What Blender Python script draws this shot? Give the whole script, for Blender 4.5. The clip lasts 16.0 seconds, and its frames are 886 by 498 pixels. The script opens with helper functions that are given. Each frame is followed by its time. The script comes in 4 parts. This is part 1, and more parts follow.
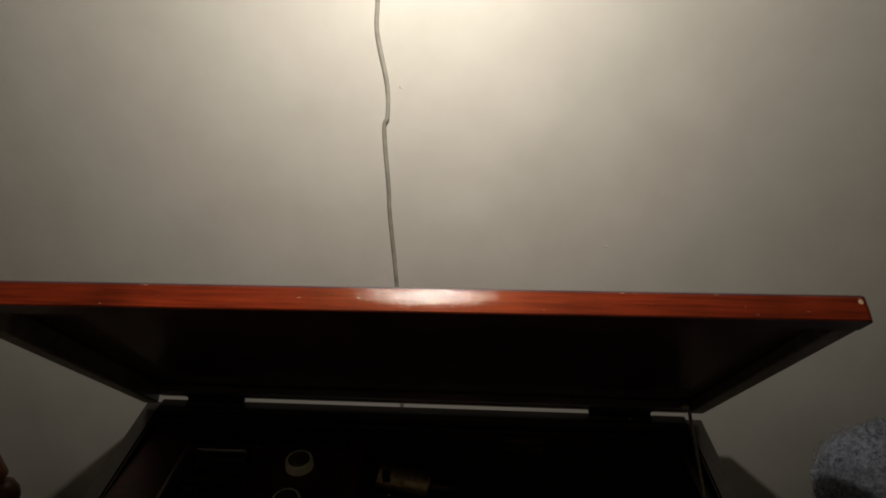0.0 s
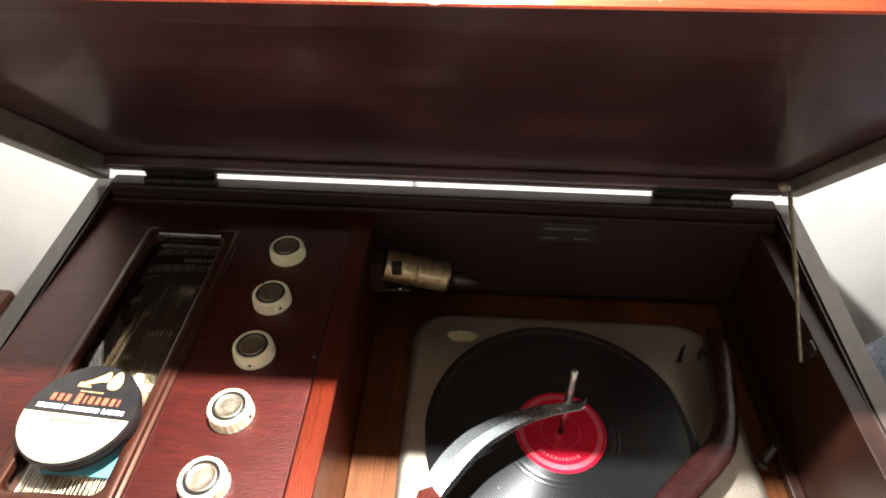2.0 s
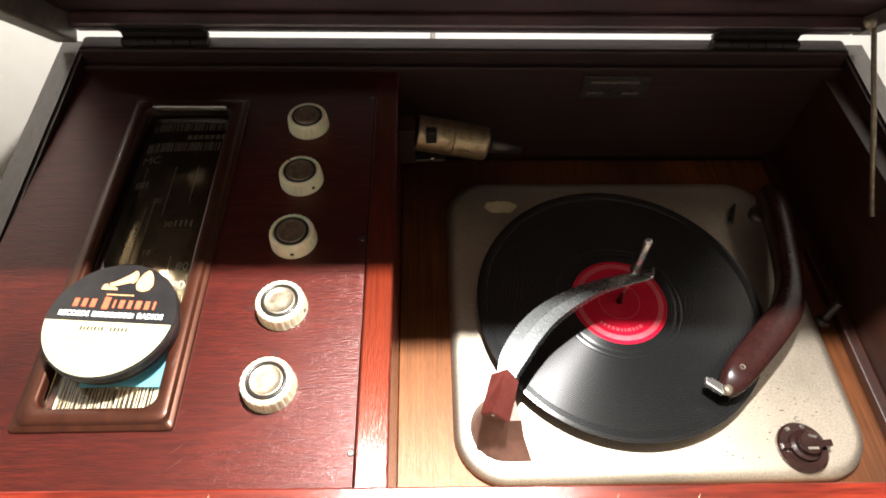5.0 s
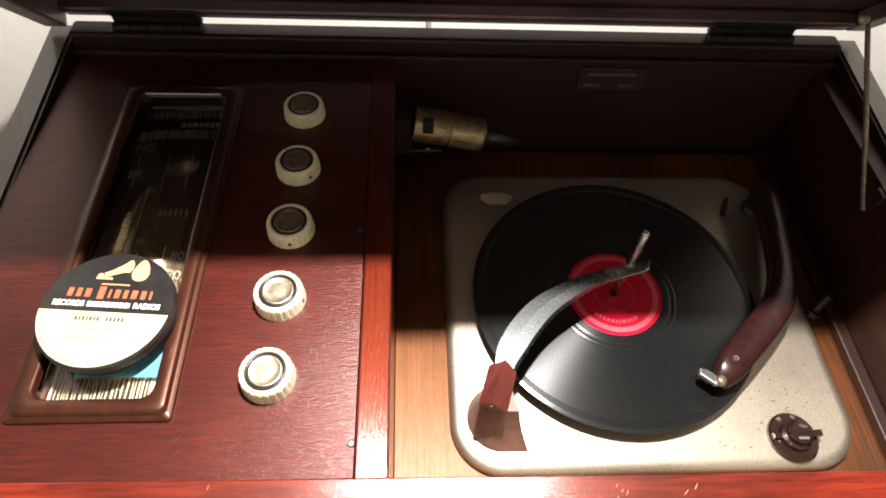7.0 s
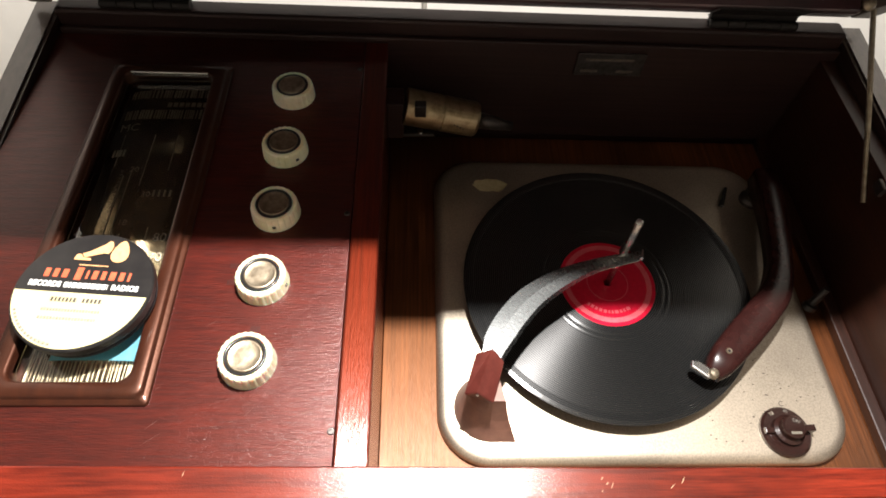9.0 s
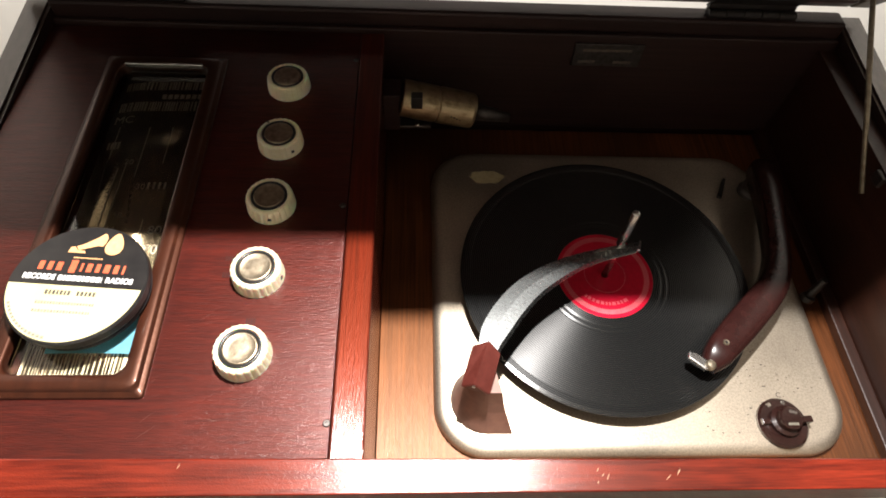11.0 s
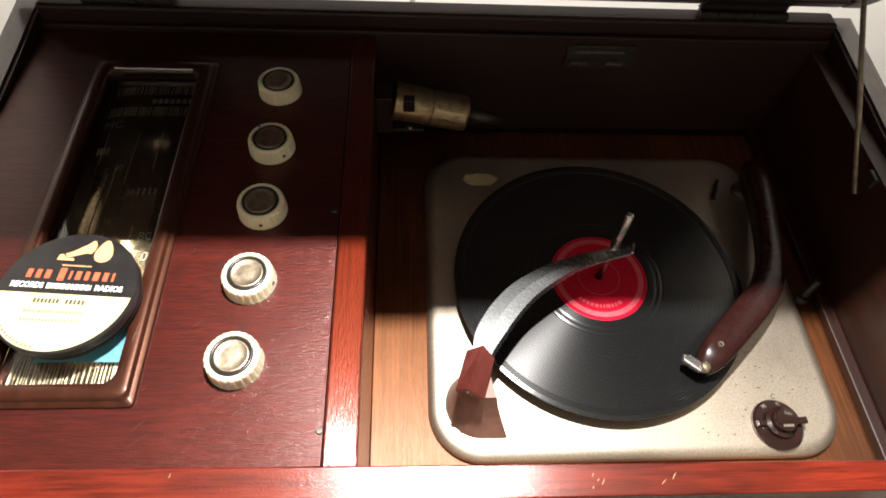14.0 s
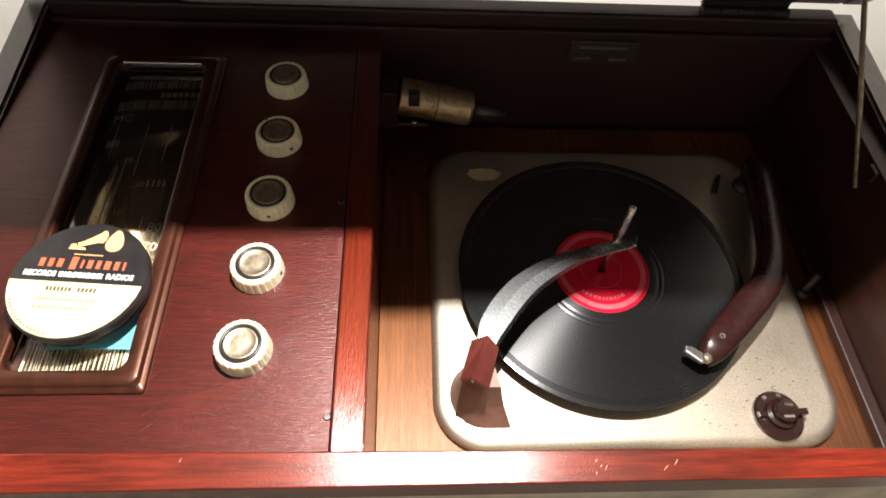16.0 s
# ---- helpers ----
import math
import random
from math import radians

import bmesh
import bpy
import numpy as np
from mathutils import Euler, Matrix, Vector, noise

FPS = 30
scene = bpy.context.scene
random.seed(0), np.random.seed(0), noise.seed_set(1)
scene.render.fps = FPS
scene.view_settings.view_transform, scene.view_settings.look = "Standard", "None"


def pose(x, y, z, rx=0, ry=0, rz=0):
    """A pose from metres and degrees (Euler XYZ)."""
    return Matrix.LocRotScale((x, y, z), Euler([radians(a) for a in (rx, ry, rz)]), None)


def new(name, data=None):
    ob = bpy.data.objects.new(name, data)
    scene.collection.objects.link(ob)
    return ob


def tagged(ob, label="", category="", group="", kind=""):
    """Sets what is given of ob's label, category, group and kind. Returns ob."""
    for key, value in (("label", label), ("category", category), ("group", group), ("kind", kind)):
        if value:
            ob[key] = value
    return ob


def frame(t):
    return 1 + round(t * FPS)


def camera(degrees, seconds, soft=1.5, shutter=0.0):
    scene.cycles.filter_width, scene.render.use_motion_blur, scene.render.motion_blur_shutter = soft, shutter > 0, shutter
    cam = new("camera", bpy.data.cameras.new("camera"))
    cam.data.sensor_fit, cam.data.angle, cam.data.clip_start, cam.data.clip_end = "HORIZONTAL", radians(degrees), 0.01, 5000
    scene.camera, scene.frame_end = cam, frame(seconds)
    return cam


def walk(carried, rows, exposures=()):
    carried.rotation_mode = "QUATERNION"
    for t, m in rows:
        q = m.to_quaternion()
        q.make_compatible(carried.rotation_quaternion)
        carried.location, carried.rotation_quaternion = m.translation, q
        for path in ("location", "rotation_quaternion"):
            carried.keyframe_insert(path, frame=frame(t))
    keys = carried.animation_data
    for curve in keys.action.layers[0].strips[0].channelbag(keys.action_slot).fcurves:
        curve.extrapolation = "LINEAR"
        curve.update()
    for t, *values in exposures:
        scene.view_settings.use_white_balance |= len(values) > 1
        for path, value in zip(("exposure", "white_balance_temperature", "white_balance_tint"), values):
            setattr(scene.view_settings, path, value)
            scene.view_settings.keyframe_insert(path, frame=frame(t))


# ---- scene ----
cam = camera(72.3, 16.0, soft=1.8)
PATH = [
    (0, pose(-0.0820, -0.4491, 1.4566, 66.60, -0.88, 1.88)),
    (0.5, pose(-0.0941, -0.4157, 1.4074, 62.18, -1.51, 0.96)),
    (1, pose(-0.1073, -0.3822, 1.3689, 58.10, -1.76, 1.99)),
    (1.5, pose(-0.0979, -0.3366, 1.3335, 50.80, 0.40, 2.82)),
    (2, pose(-0.0978, -0.3076, 1.3204, 47.83, -0.63, 3.02)),
    (2.5, pose(-0.1175, -0.2874, 1.3066, 46.72, -0.61, 1.43)),
    (3, pose(-0.1519, -0.2753, 1.2934, 43.47, -0.79, -0.51)),
    (3.5, pose(-0.1641, -0.2770, 1.2918, 40.96, -0.80, -0.76)),
    (4, pose(-0.1703, -0.2724, 1.2832, 37.89, -1.54, -0.78)),
    (4.5, pose(-0.1707, -0.2674, 1.2793, 35.99, -1.31, -1.31)),
    (7, pose(-0.1818, -0.2660, 1.2774, 34.55, -2.68, -1.92)),
    (7.5, pose(-0.1813, -0.2674, 1.2726, 34.09, -3.04, -1.93)),
    (8, pose(-0.1785, -0.2649, 1.2709, 34.15, -2.96, -1.95)),
    (8.5, pose(-0.1751, -0.2656, 1.2686, 33.60, -3.15, -1.10)),
    (9, pose(-0.1712, -0.2631, 1.2682, 33.55, -3.00, -1.10)),
    (11.5, pose(-0.1682, -0.2630, 1.2656, 32.84, -2.84, -1.34)),
    (12, pose(-0.1686, -0.2639, 1.2648, 32.93, -2.59, -1.69)),
    (12.5, pose(-0.1699, -0.2620, 1.2655, 32.91, -2.30, -1.62)),
    (13, pose(-0.1676, -0.2623, 1.2661, 33.33, -2.50, -1.73)),
    (13.5, pose(-0.1661, -0.2602, 1.2659, 33.06, -2.59, -2.11)),
    (14, pose(-0.1664, -0.2598, 1.2659, 33.02, -3.02, -1.83)),
    (14.5, pose(-0.1671, -0.2629, 1.2649, 33.08, -2.81, -1.73)),
    (15, pose(-0.1681, -0.2665, 1.2656, 33.33, -2.70, -2.14)),
    (15.5, pose(-0.1694, -0.2692, 1.2651, 32.96, -2.76, -2.03)),
    (16, pose(-0.1695, -0.2682, 1.2671, 33.04, -2.99, -1.66)),
]

EXPOSURES = [(0.0, -1.65, 6400, 10), (0.5, -1.0, 6400, 10), (0.9, -0.35, 6300, 10), (1.1, 0.45, 6200, 10), (1.4, 1.6, 6000, 10), (2.0, 2.62, 5600, 11), (3.0, 2.92, 5500, 12), (4.5, 2.49, 5750, 12), (7.0, 2.07, 5950, 13), (9.0, 1.94, 5950, 13), (16.0, 1.88, 5950, 13)]
walk(cam, PATH, EXPOSURES)

# ---- light: one warm shaded bulb above the lid, near the wall ----
world = bpy.data.worlds.new("room_air")
scene.world = world
world.use_nodes = True
world.node_tree.nodes["Background"].inputs["Color"].default_value = (1.0, 0.93, 0.85, 1)
world.node_tree.nodes["Background"].inputs["Strength"].default_value = 0.012
bulb = new("wall_bulb_light", bpy.data.lights.new("wall_bulb_light", "POINT"))
bulb.data.energy, bulb.data.shadow_soft_size, bulb.data.color = 20.0, 0.009, (1.0, 0.92, 0.79)
bulb.location = (-0.125, -0.008, 1.56)

# ---- materials ----
def mat(name, color, rough=0.5, metal=0.0, color2=None, scale=(30, 30, 30), fac=(0.35, 0.7), bump=0.0, bump_scale=200.0,
        coat=0.0, rough2=None, stain=0.0, spec=0.5, detail=6.0, sheen=0.0, coat_rough=0.15, tint=None):
    m = bpy.data.materials.new(name)
    m.use_nodes = True
    nt = m.node_tree
    b = nt.nodes["Principled BSDF"]
    b.inputs["Base Color"].default_value = (*color, 1)
    b.inputs["Roughness"].default_value = rough
    b.inputs["Metallic"].default_value = metal
    b.inputs["Specular IOR Level"].default_value = spec
    if tint:
        b.inputs["Specular Tint"].default_value = (*tint, 1)
    b.inputs["Coat Weight"].default_value = coat
    b.inputs["Coat Roughness"].default_value = coat_rough
    b.inputs["Sheen Weight"].default_value = sheen
    geo = nt.nodes.new("ShaderNodeTexCoord")
    if color2:
        mp = nt.nodes.new("ShaderNodeMapping")
        mp.inputs["Scale"].default_value = scale
        nt.links.new(geo.outputs["Object"], mp.inputs["Vector"])
        n = nt.nodes.new("ShaderNodeTexNoise")
        n.inputs["Scale"].default_value = 1.0
        n.inputs["Detail"].default_value = detail
        n.inputs["Roughness"].default_value = 0.62
        nt.links.new(mp.outputs["Vector"], n.inputs["Vector"])
        r = nt.nodes.new("ShaderNodeMapRange")
        r.inputs["From Min"].default_value, r.inputs["From Max"].default_value = fac
        nt.links.new(n.outputs["Fac"], r.inputs["Value"])
        mx = nt.nodes.new("ShaderNodeMix")
        mx.data_type = "RGBA"
        mx.inputs["A"].default_value, mx.inputs["B"].default_value = (*color, 1), (*color2, 1)
        nt.links.new(r.outputs["Result"], mx.inputs["Factor"])
        out = mx.outputs["Result"]
        if stain:
            n2 = nt.nodes.new("ShaderNodeTexNoise")
            n2.inputs["Scale"].default_value = 9.0
            n2.inputs["Detail"].default_value = 3.0
            nt.links.new(geo.outputs["Object"], n2.inputs["Vector"])
            r2 = nt.nodes.new("ShaderNodeMapRange")
            r2.inputs["From Min"].default_value, r2.inputs["From Max"].default_value = 0.3, 0.7
            r2.inputs["To Min"].default_value, r2.inputs["To Max"].default_value = 1 - stain, 1 + stain
            nt.links.new(n2.outputs["Fac"], r2.inputs["Value"])
            hs = nt.nodes.new("ShaderNodeHueSaturation")
            nt.links.new(r2.outputs["Result"], hs.inputs["Value"])
            nt.links.new(out, hs.inputs["Color"])
            out = hs.outputs["Color"]
        nt.links.new(out, b.inputs["Base Color"])
        if rough2 is not None:
            rr = nt.nodes.new("ShaderNodeMapRange")
            rr.inputs["To Min"].default_value, rr.inputs["To Max"].default_value = rough, rough2
            nt.links.new(n.outputs["Fac"], rr.inputs["Value"])
            nt.links.new(rr.outputs["Result"], b.inputs["Roughness"])
    if bump:
        nb = nt.nodes.new("ShaderNodeTexNoise")
        nb.inputs["Scale"].default_value = 1.0
        nb.inputs["Detail"].default_value = 5.0
        mb = nt.nodes.new("ShaderNodeMapping")
        mb.inputs["Scale"].default_value = bump_scale if isinstance(bump_scale, tuple) else (bump_scale,) * 3
        nt.links.new(geo.outputs["Object"], mb.inputs["Vector"])
        nt.links.new(mb.outputs["Vector"], nb.inputs["Vector"])
        bp = nt.nodes.new("ShaderNodeBump")
        bp.inputs["Strength"].default_value = bump
        bp.inputs["Distance"].default_value = 0.001
        nt.links.new(nb.outputs["Fac"], bp.inputs["Height"])
        nt.links.new(bp.outputs["Normal"], b.inputs["Normal"])
        if coat:
            nt.links.new(bp.outputs["Normal"], b.inputs["Coat Normal"])
    return m


GRAIN_X, GRAIN_Y, GRAIN_Z = (9, 330, 330), (330, 9, 330), (330, 330, 9)
M_RED = mat("red_mahogany", (0.150, 0.0150, 0.0055), 0.42, color2=(0.062, 0.0055, 0.0025), scale=(22, 420, 420), fac=(0.38, 0.64), bump=0.16, bump_scale=(1000, 1700, 1500), coat=1.0, stain=0.5, spec=0.25, coat_rough=0.19, tint=(1.0, 0.35, 0.25))
M_RED_Y = mat("red_mahogany_lengthwise", (0.055, 0.0050, 0.0018), 0.42, color2=(0.014, 0.0014, 0.001), scale=(420, 14, 420), fac=(0.38, 0.62), bump=0.32, bump_scale=(1700, 110, 900), coat=0.75, stain=0.4, spec=0.9, coat_rough=0.17, rough2=0.52, tint=(1.0, 0.17, 0.06))
M_LID_EDGE = mat("polished_lid_edge", (0.20, 0.023, 0.006), 0.45, color2=(0.08, 0.0085, 0.003), scale=(14, 300, 300), bump=0.26, bump_scale=(700, 1300, 300), coat=1.0, stain=0.45, spec=0.4, coat_rough=0.07, tint=(1.0, 0.38, 0.16))
M_PANEL = mat("dark_mahogany_panel", (0.038, 0.0040, 0.0019), 0.40, color2=(0.010, 0.0012, 0.0008), scale=(45, 620, 200), fac=(0.38, 0.62), bump=0.30, bump_scale=(150, 1500, 900), coat=0.55, stain=0.6, rough2=0.56, coat_rough=0.23, spec=0.60, tint=(1.0, 0.28, 0.22))
M_LINING = mat("brown_well_lining", (0.034, 0.0098, 0.0045), 0.42, color2=(0.016, 0.0047, 0.0022), scale=GRAIN_Y, bump=0.15, bump_scale=350, stain=0.4)
M_INNER = mat("dark_stained_wood", (0.027, 0.011, 0.009), 0.45, color2=(0.014, 0.006, 0.005), scale=GRAIN_X, bump=0.1, bump_scale=300, stain=0.2, rough2=0.6, spec=0.35)
M_LID = mat("dark_lacquered_lid", (0.080, 0.034, 0.037), 0.30, color2=(0.040, 0.015, 0.017), scale=(5, 240, 240), fac=(0.34, 0.68), bump=0.03, bump_scale=(20, 300, 300), coat=0.7, stain=0.5, coat_rough=0.08)
# worn lacquer, its colour lifted to carry light off the wall
M_EDGE = mat("worn_edge_wall_sheen", (0.085, 0.062, 0.052), 0.4, color2=(0.048, 0.034, 0.028), scale=(200, 60, 200), bump=0.1, bump_scale=400, stain=0.3, coat=0.7, coat_rough=0.14)
M_RIM = mat("pale_rim_wood", (0.21, 0.18, 0.15), 0.45, color2=(0.12, 0.10, 0.08), scale=(120, 30, 120), bump=0.1, bump_scale=400, stain=0.3, coat=0.3)
M_DECK = mat("tan_deck_wood", (0.110, 0.033, 0.0090), 0.42, color2=(0.030, 0.0083, 0.0025), scale=(380, 7, 330), fac=(0.38, 0.62), bump=0.24, bump_scale=(1500, 90, 900), stain=0.6, coat=0.3, coat_rough=0.33, spec=1.0, rough2=0.54, tint=(1.0, 0.44, 0.18))
M_PLATE = mat("cream_metallic_enamel", (0.58, 0.505, 0.405), 0.48, 0.93, color2=(0.46, 0.395, 0.315), scale=(700, 700, 700), fac=(0.42, 0.6), bump=0.14, bump_scale=900, stain=0.2)
M_CREAM = mat("ivory_plastic", (0.90, 0.83, 0.61), 0.30, color2=(0.83, 0.74, 0.50), scale=(160, 160, 300), stain=0.08)
_ivory = M_CREAM.node_tree.nodes["Principled BSDF"]
_ivory.inputs["Subsurface Weight"].default_value, _ivory.inputs["Subsurface Scale"].default_value = 0.4, 0.006
M_BLACK = mat("black_plastic", (0.012, 0.011, 0.011), 0.3, color2=(0.02, 0.018, 0.017), scale=(90, 90, 90))
M_BRASS = mat("satin_cap_metal", (0.48, 0.40, 0.29), 0.39, 0.96, color2=(0.30, 0.24, 0.165), scale=(260, 260, 260), fac=(0.4, 0.65), bump=0.08, bump_scale=700)
M_CHROME = mat("tarnished_chrome", (0.36, 0.37, 0.37), 0.13, 1.0, color2=(0.15, 0.16, 0.158), scale=(330, 330, 330), fac=(0.36, 0.66), rough2=0.42, bump=0.05, bump_scale=500, stain=0.3)
M_STEEL = mat("bright_steel", (0.74, 0.73, 0.71), 0.26, 1.0, color2=(0.55, 0.54, 0.52), scale=(300, 300, 300))
M_BAKELITE = mat("brown_bakelite", (0.028, 0.0085, 0.0072), 0.24, color2=(0.018, 0.0055, 0.0048), scale=(120, 120, 120), stain=0.2, spec=0.35)
M_FOOT = mat("matt_brown_bakelite", (0.25, 0.122, 0.088), 0.45, color2=(0.18, 0.085, 0.062), scale=(120, 120, 120), stain=0.2, spec=0.4)
M_BAKELITE_RED = mat("reddish_bakelite", (0.105, 0.024, 0.018), 0.3, color2=(0.07, 0.015, 0.011), scale=(150, 150, 150), stain=0.15)
M_CONTROL = mat("dark_brown_bakelite", (0.023, 0.0090, 0.0070), 0.2, color2=(0.014, 0.006, 0.005), scale=(150, 150, 150), stain=0.2, bump=0.05, bump_scale=400)
M_SOCKET = mat("dull_brass", (0.38, 0.30, 0.18), 0.34, 0.9, color2=(0.22, 0.165, 0.09), scale=(120, 120, 120), fac=(0.45, 0.7), bump=0.1)
M_DARK_METAL = mat("dark_metal", (0.09, 0.08, 0.075), 0.4, 0.8, color2=(0.05, 0.045, 0.04), scale=(200, 200, 200))
M_HINGE = mat("blackened_hinge_metal", (0.035, 0.030, 0.028), 0.5, 0.5, color2=(0.02, 0.017, 0.016), scale=(200, 200, 200))
M_OLD_METAL = mat("aged_rod_metal", (0.42, 0.36, 0.27), 0.35, 0.9, color2=(0.22, 0.18, 0.13), scale=(150, 150, 150))
M_WALL = mat("cream_wall_paint", (0.76, 0.73, 0.67), 0.6, color2=(0.71, 0.68, 0.62), scale=(14, 14, 14), bump=0.25, bump_scale=70, stain=0.03)
M_FLOOR = mat("beige_carpet", (0.50, 0.455, 0.37), 0.95, color2=(0.26, 0.24, 0.23), scale=(5, 16, 5), bump=0.6, bump_scale=400, stain=0.2)
# tones of the unseen added walls, darkened to hold down bounced light
M_ROOM = mat("unseen_far_wall_tone", (0.46, 0.44, 0.40), 0.7, color2=(0.42, 0.40, 0.36), scale=(8, 8, 8))
M_SIDE = mat("unseen_side_wall_tone", (0.40, 0.38, 0.34), 0.7, color2=(0.36, 0.34, 0.30), scale=(8, 8, 8))
# unseen ceiling, kept dark so little light bounces down
M_CEIL = mat("unseen_ceiling_tone", (0.20, 0.18, 0.15), 0.8, color2=(0.17, 0.15, 0.125), scale=(6, 6, 6))
M_LABEL = mat("red_label_paper", (0.56, 0.006, 0.030), 0.26, color2=(0.46, 0.005, 0.024), scale=(220, 220, 220))
M_PINK = mat("faded_pink_print", (0.60, 0.10, 0.12), 0.4, color2=(0.54, 0.06, 0.08), scale=(200, 200, 200))
M_CARD_CREAM = mat("cream_card", (0.66, 0.60, 0.34), 0.4, color2=(0.58, 0.50, 0.25), scale=(25, 25, 25), stain=0.1)
M_INK_WHITE = mat("white_print", (0.80, 0.79, 0.75), 0.5)
M_INK_RED = mat("orange_red_print", (0.62, 0.12, 0.05), 0.5, color2=(0.52, 0.09, 0.035), scale=(300, 300, 300))
M_INK_ORANGE = mat("faded_orange_print", (0.78, 0.44, 0.20), 0.5, color2=(0.68, 0.34, 0.14), scale=(300, 300, 300))
M_INK_DARK = mat("dark_print", (0.07, 0.06, 0.05), 0.6)
M_INK_GREY = mat("grey_print", (0.20, 0.185, 0.145), 0.6)
M_INK_SCALE = mat("pale_scale_print", (0.30, 0.27, 0.21), 0.6, color2=(0.16, 0.14, 0.11), scale=(400, 400, 400))
M_INK_FIG = mat("dull_white_figures", (0.19, 0.18, 0.155), 0.6, color2=(0.13, 0.125, 0.105), scale=(400, 400, 400))
M_BLUE = mat("pale_blue_paper", (0.22, 0.60, 0.74), 0.6, color2=(0.26, 0.65, 0.77), scale=(80, 80, 80))
M_DIAL = mat("smoky_dial_plate", (0.17, 0.135, 0.085), 0.08, 0.85, color2=(0.34, 0.27, 0.17), scale=(160, 90, 90), fac=(0.4, 0.7), stain=0.5, rough2=0.24, bump=0.16, bump_scale=(420, 300, 300))
M_DIAL_CREAM = mat("cream_dial_backing", (0.50, 0.47, 0.34), 0.5, color2=(0.40, 0.37, 0.26), scale=(90, 90, 90))
M_FRAME = mat("brown_moulding", (0.036, 0.0105, 0.005), 0.38, color2=(0.016, 0.005, 0.003), scale=(120, 30, 150), coat=0.45, stain=0.3, spec=0.5, coat_rough=0.12, bump=0.08, bump_scale=300, tint=(1.0, 0.5, 0.35))
M_FLEECE = mat("blue_grey_fleece", (0.30, 0.33, 0.40), 0.95, color2=(0.09, 0.10, 0.14), scale=(160, 160, 160), sheen=0.4, stain=0.2)
M_OAK = mat("honey_turned_wood", (0.12, 0.042, 0.020), 0.38, color2=(0.07, 0.024, 0.012), scale=GRAIN_Z, stain=0.15, coat=0.15)
M_RESIDUE = mat("yellowed_glue", (0.58, 0.50, 0.30), 0.6, color2=(0.45, 0.37, 0.2), scale=(250, 250, 250))
M_INK_GILT = mat("faded_gilt_print", (0.046, 0.0085, 0.005), 0.5, color2=(0.016, 0.003, 0.002), scale=(700, 700, 700), spec=0.25)
M_STRIPE = mat("olive_stripe_print", (0.26, 0.235, 0.165), 0.5, color2=(0.34, 0.31, 0.22), scale=(300, 60, 300))
M_GRILLE = mat("beige_grille_cloth", (0.62, 0.57, 0.46), 0.9, color2=(0.30, 0.26, 0.22), scale=(11, 11, 2), fac=(0.5, 0.72), bump=0.5, bump_scale=900)
M_CHIPPED = mat("worn_through_enamel", (0.13, 0.105, 0.08), 0.6, color2=(0.06, 0.05, 0.04), scale=(500, 500, 500))
M_HAIRLINE = mat("pale_hairline_wear", (0.17, 0.070, 0.050), 0.5, color2=(0.10, 0.035, 0.025), scale=(300, 300, 300))
M_NICK = mat("bare_wood_nick", (0.55, 0.36, 0.22), 0.6, color2=(0.42, 0.24, 0.14), scale=(300, 300, 300))
M_CORD = mat("greyed_flex", (0.48, 0.46, 0.40), 0.6, color2=(0.24, 0.22, 0.185), scale=(60, 60, 25), spec=0.3)

# fine crazing in the panel's old varnish
_nt = M_PANEL.node_tree
_pb = _nt.nodes["Principled BSDF"]
_tc = _nt.nodes.new("ShaderNodeTexCoord")
_warp = _nt.nodes.new("ShaderNodeTexNoise")
_warp.inputs["Scale"].default_value, _warp.inputs["Detail"].default_value = 60.0, 3.0
_add = _nt.nodes.new("ShaderNodeMixRGB")
_add.blend_type = "ADD"
_add.inputs["Fac"].default_value = 0.02
_nt.links.new(_tc.outputs["Object"], _warp.inputs["Vector"])
_nt.links.new(_tc.outputs["Object"], _add.inputs["Color1"])
_nt.links.new(_warp.outputs["Color"], _add.inputs["Color2"])
_mp = _nt.nodes.new("ShaderNodeMapping")
_mp.inputs["Scale"].default_value = (150, 560, 190)
_nt.links.new(_add.outputs["Color"], _mp.inputs["Vector"])
_vo = _nt.nodes.new("ShaderNodeTexVoronoi")
_vo.feature = "DISTANCE_TO_EDGE"
_vo.inputs["Scale"].default_value = 1.0
_nt.links.new(_mp.outputs["Vector"], _vo.inputs["Vector"])
_mr = _nt.nodes.new("ShaderNodeMapRange")
_mr.inputs["From Max"].default_value = 0.07
_nt.links.new(_vo.outputs["Distance"], _mr.inputs["Value"])
_cb = _nt.nodes.new("ShaderNodeBump")
_cb.inputs["Strength"].default_value, _cb.inputs["Distance"].default_value = 0.18, 0.0003
_patch = _nt.nodes.new("ShaderNodeTexNoise")
_patch.inputs["Scale"].default_value, _patch.inputs["Detail"].default_value = 16.0, 4.0
_nt.links.new(_tc.outputs["Object"], _patch.inputs["Vector"])
_pr = _nt.nodes.new("ShaderNodeMapRange")
_pr.inputs["From Min"].default_value, _pr.inputs["From Max"].default_value = 0.42, 0.62
_nt.links.new(_patch.outputs["Fac"], _pr.inputs["Value"])
_low = _nt.nodes.new("ShaderNodeMath")
_low.operation = "MULTIPLY"
_nt.links.new(_mr.outputs["Result"], _low.inputs[0])
_nt.links.new(_pr.outputs["Result"], _low.inputs[1])
_old = _pb.inputs["Normal"].links[0].from_socket
_nt.links.new(_low.outputs["Value"], _cb.inputs["Height"])
_nt.links.new(_old, _cb.inputs["Normal"])
_nt.links.new(_cb.outputs["Normal"], _pb.inputs["Normal"])
_nt.links.new(_cb.outputs["Normal"], _pb.inputs["Coat Normal"])

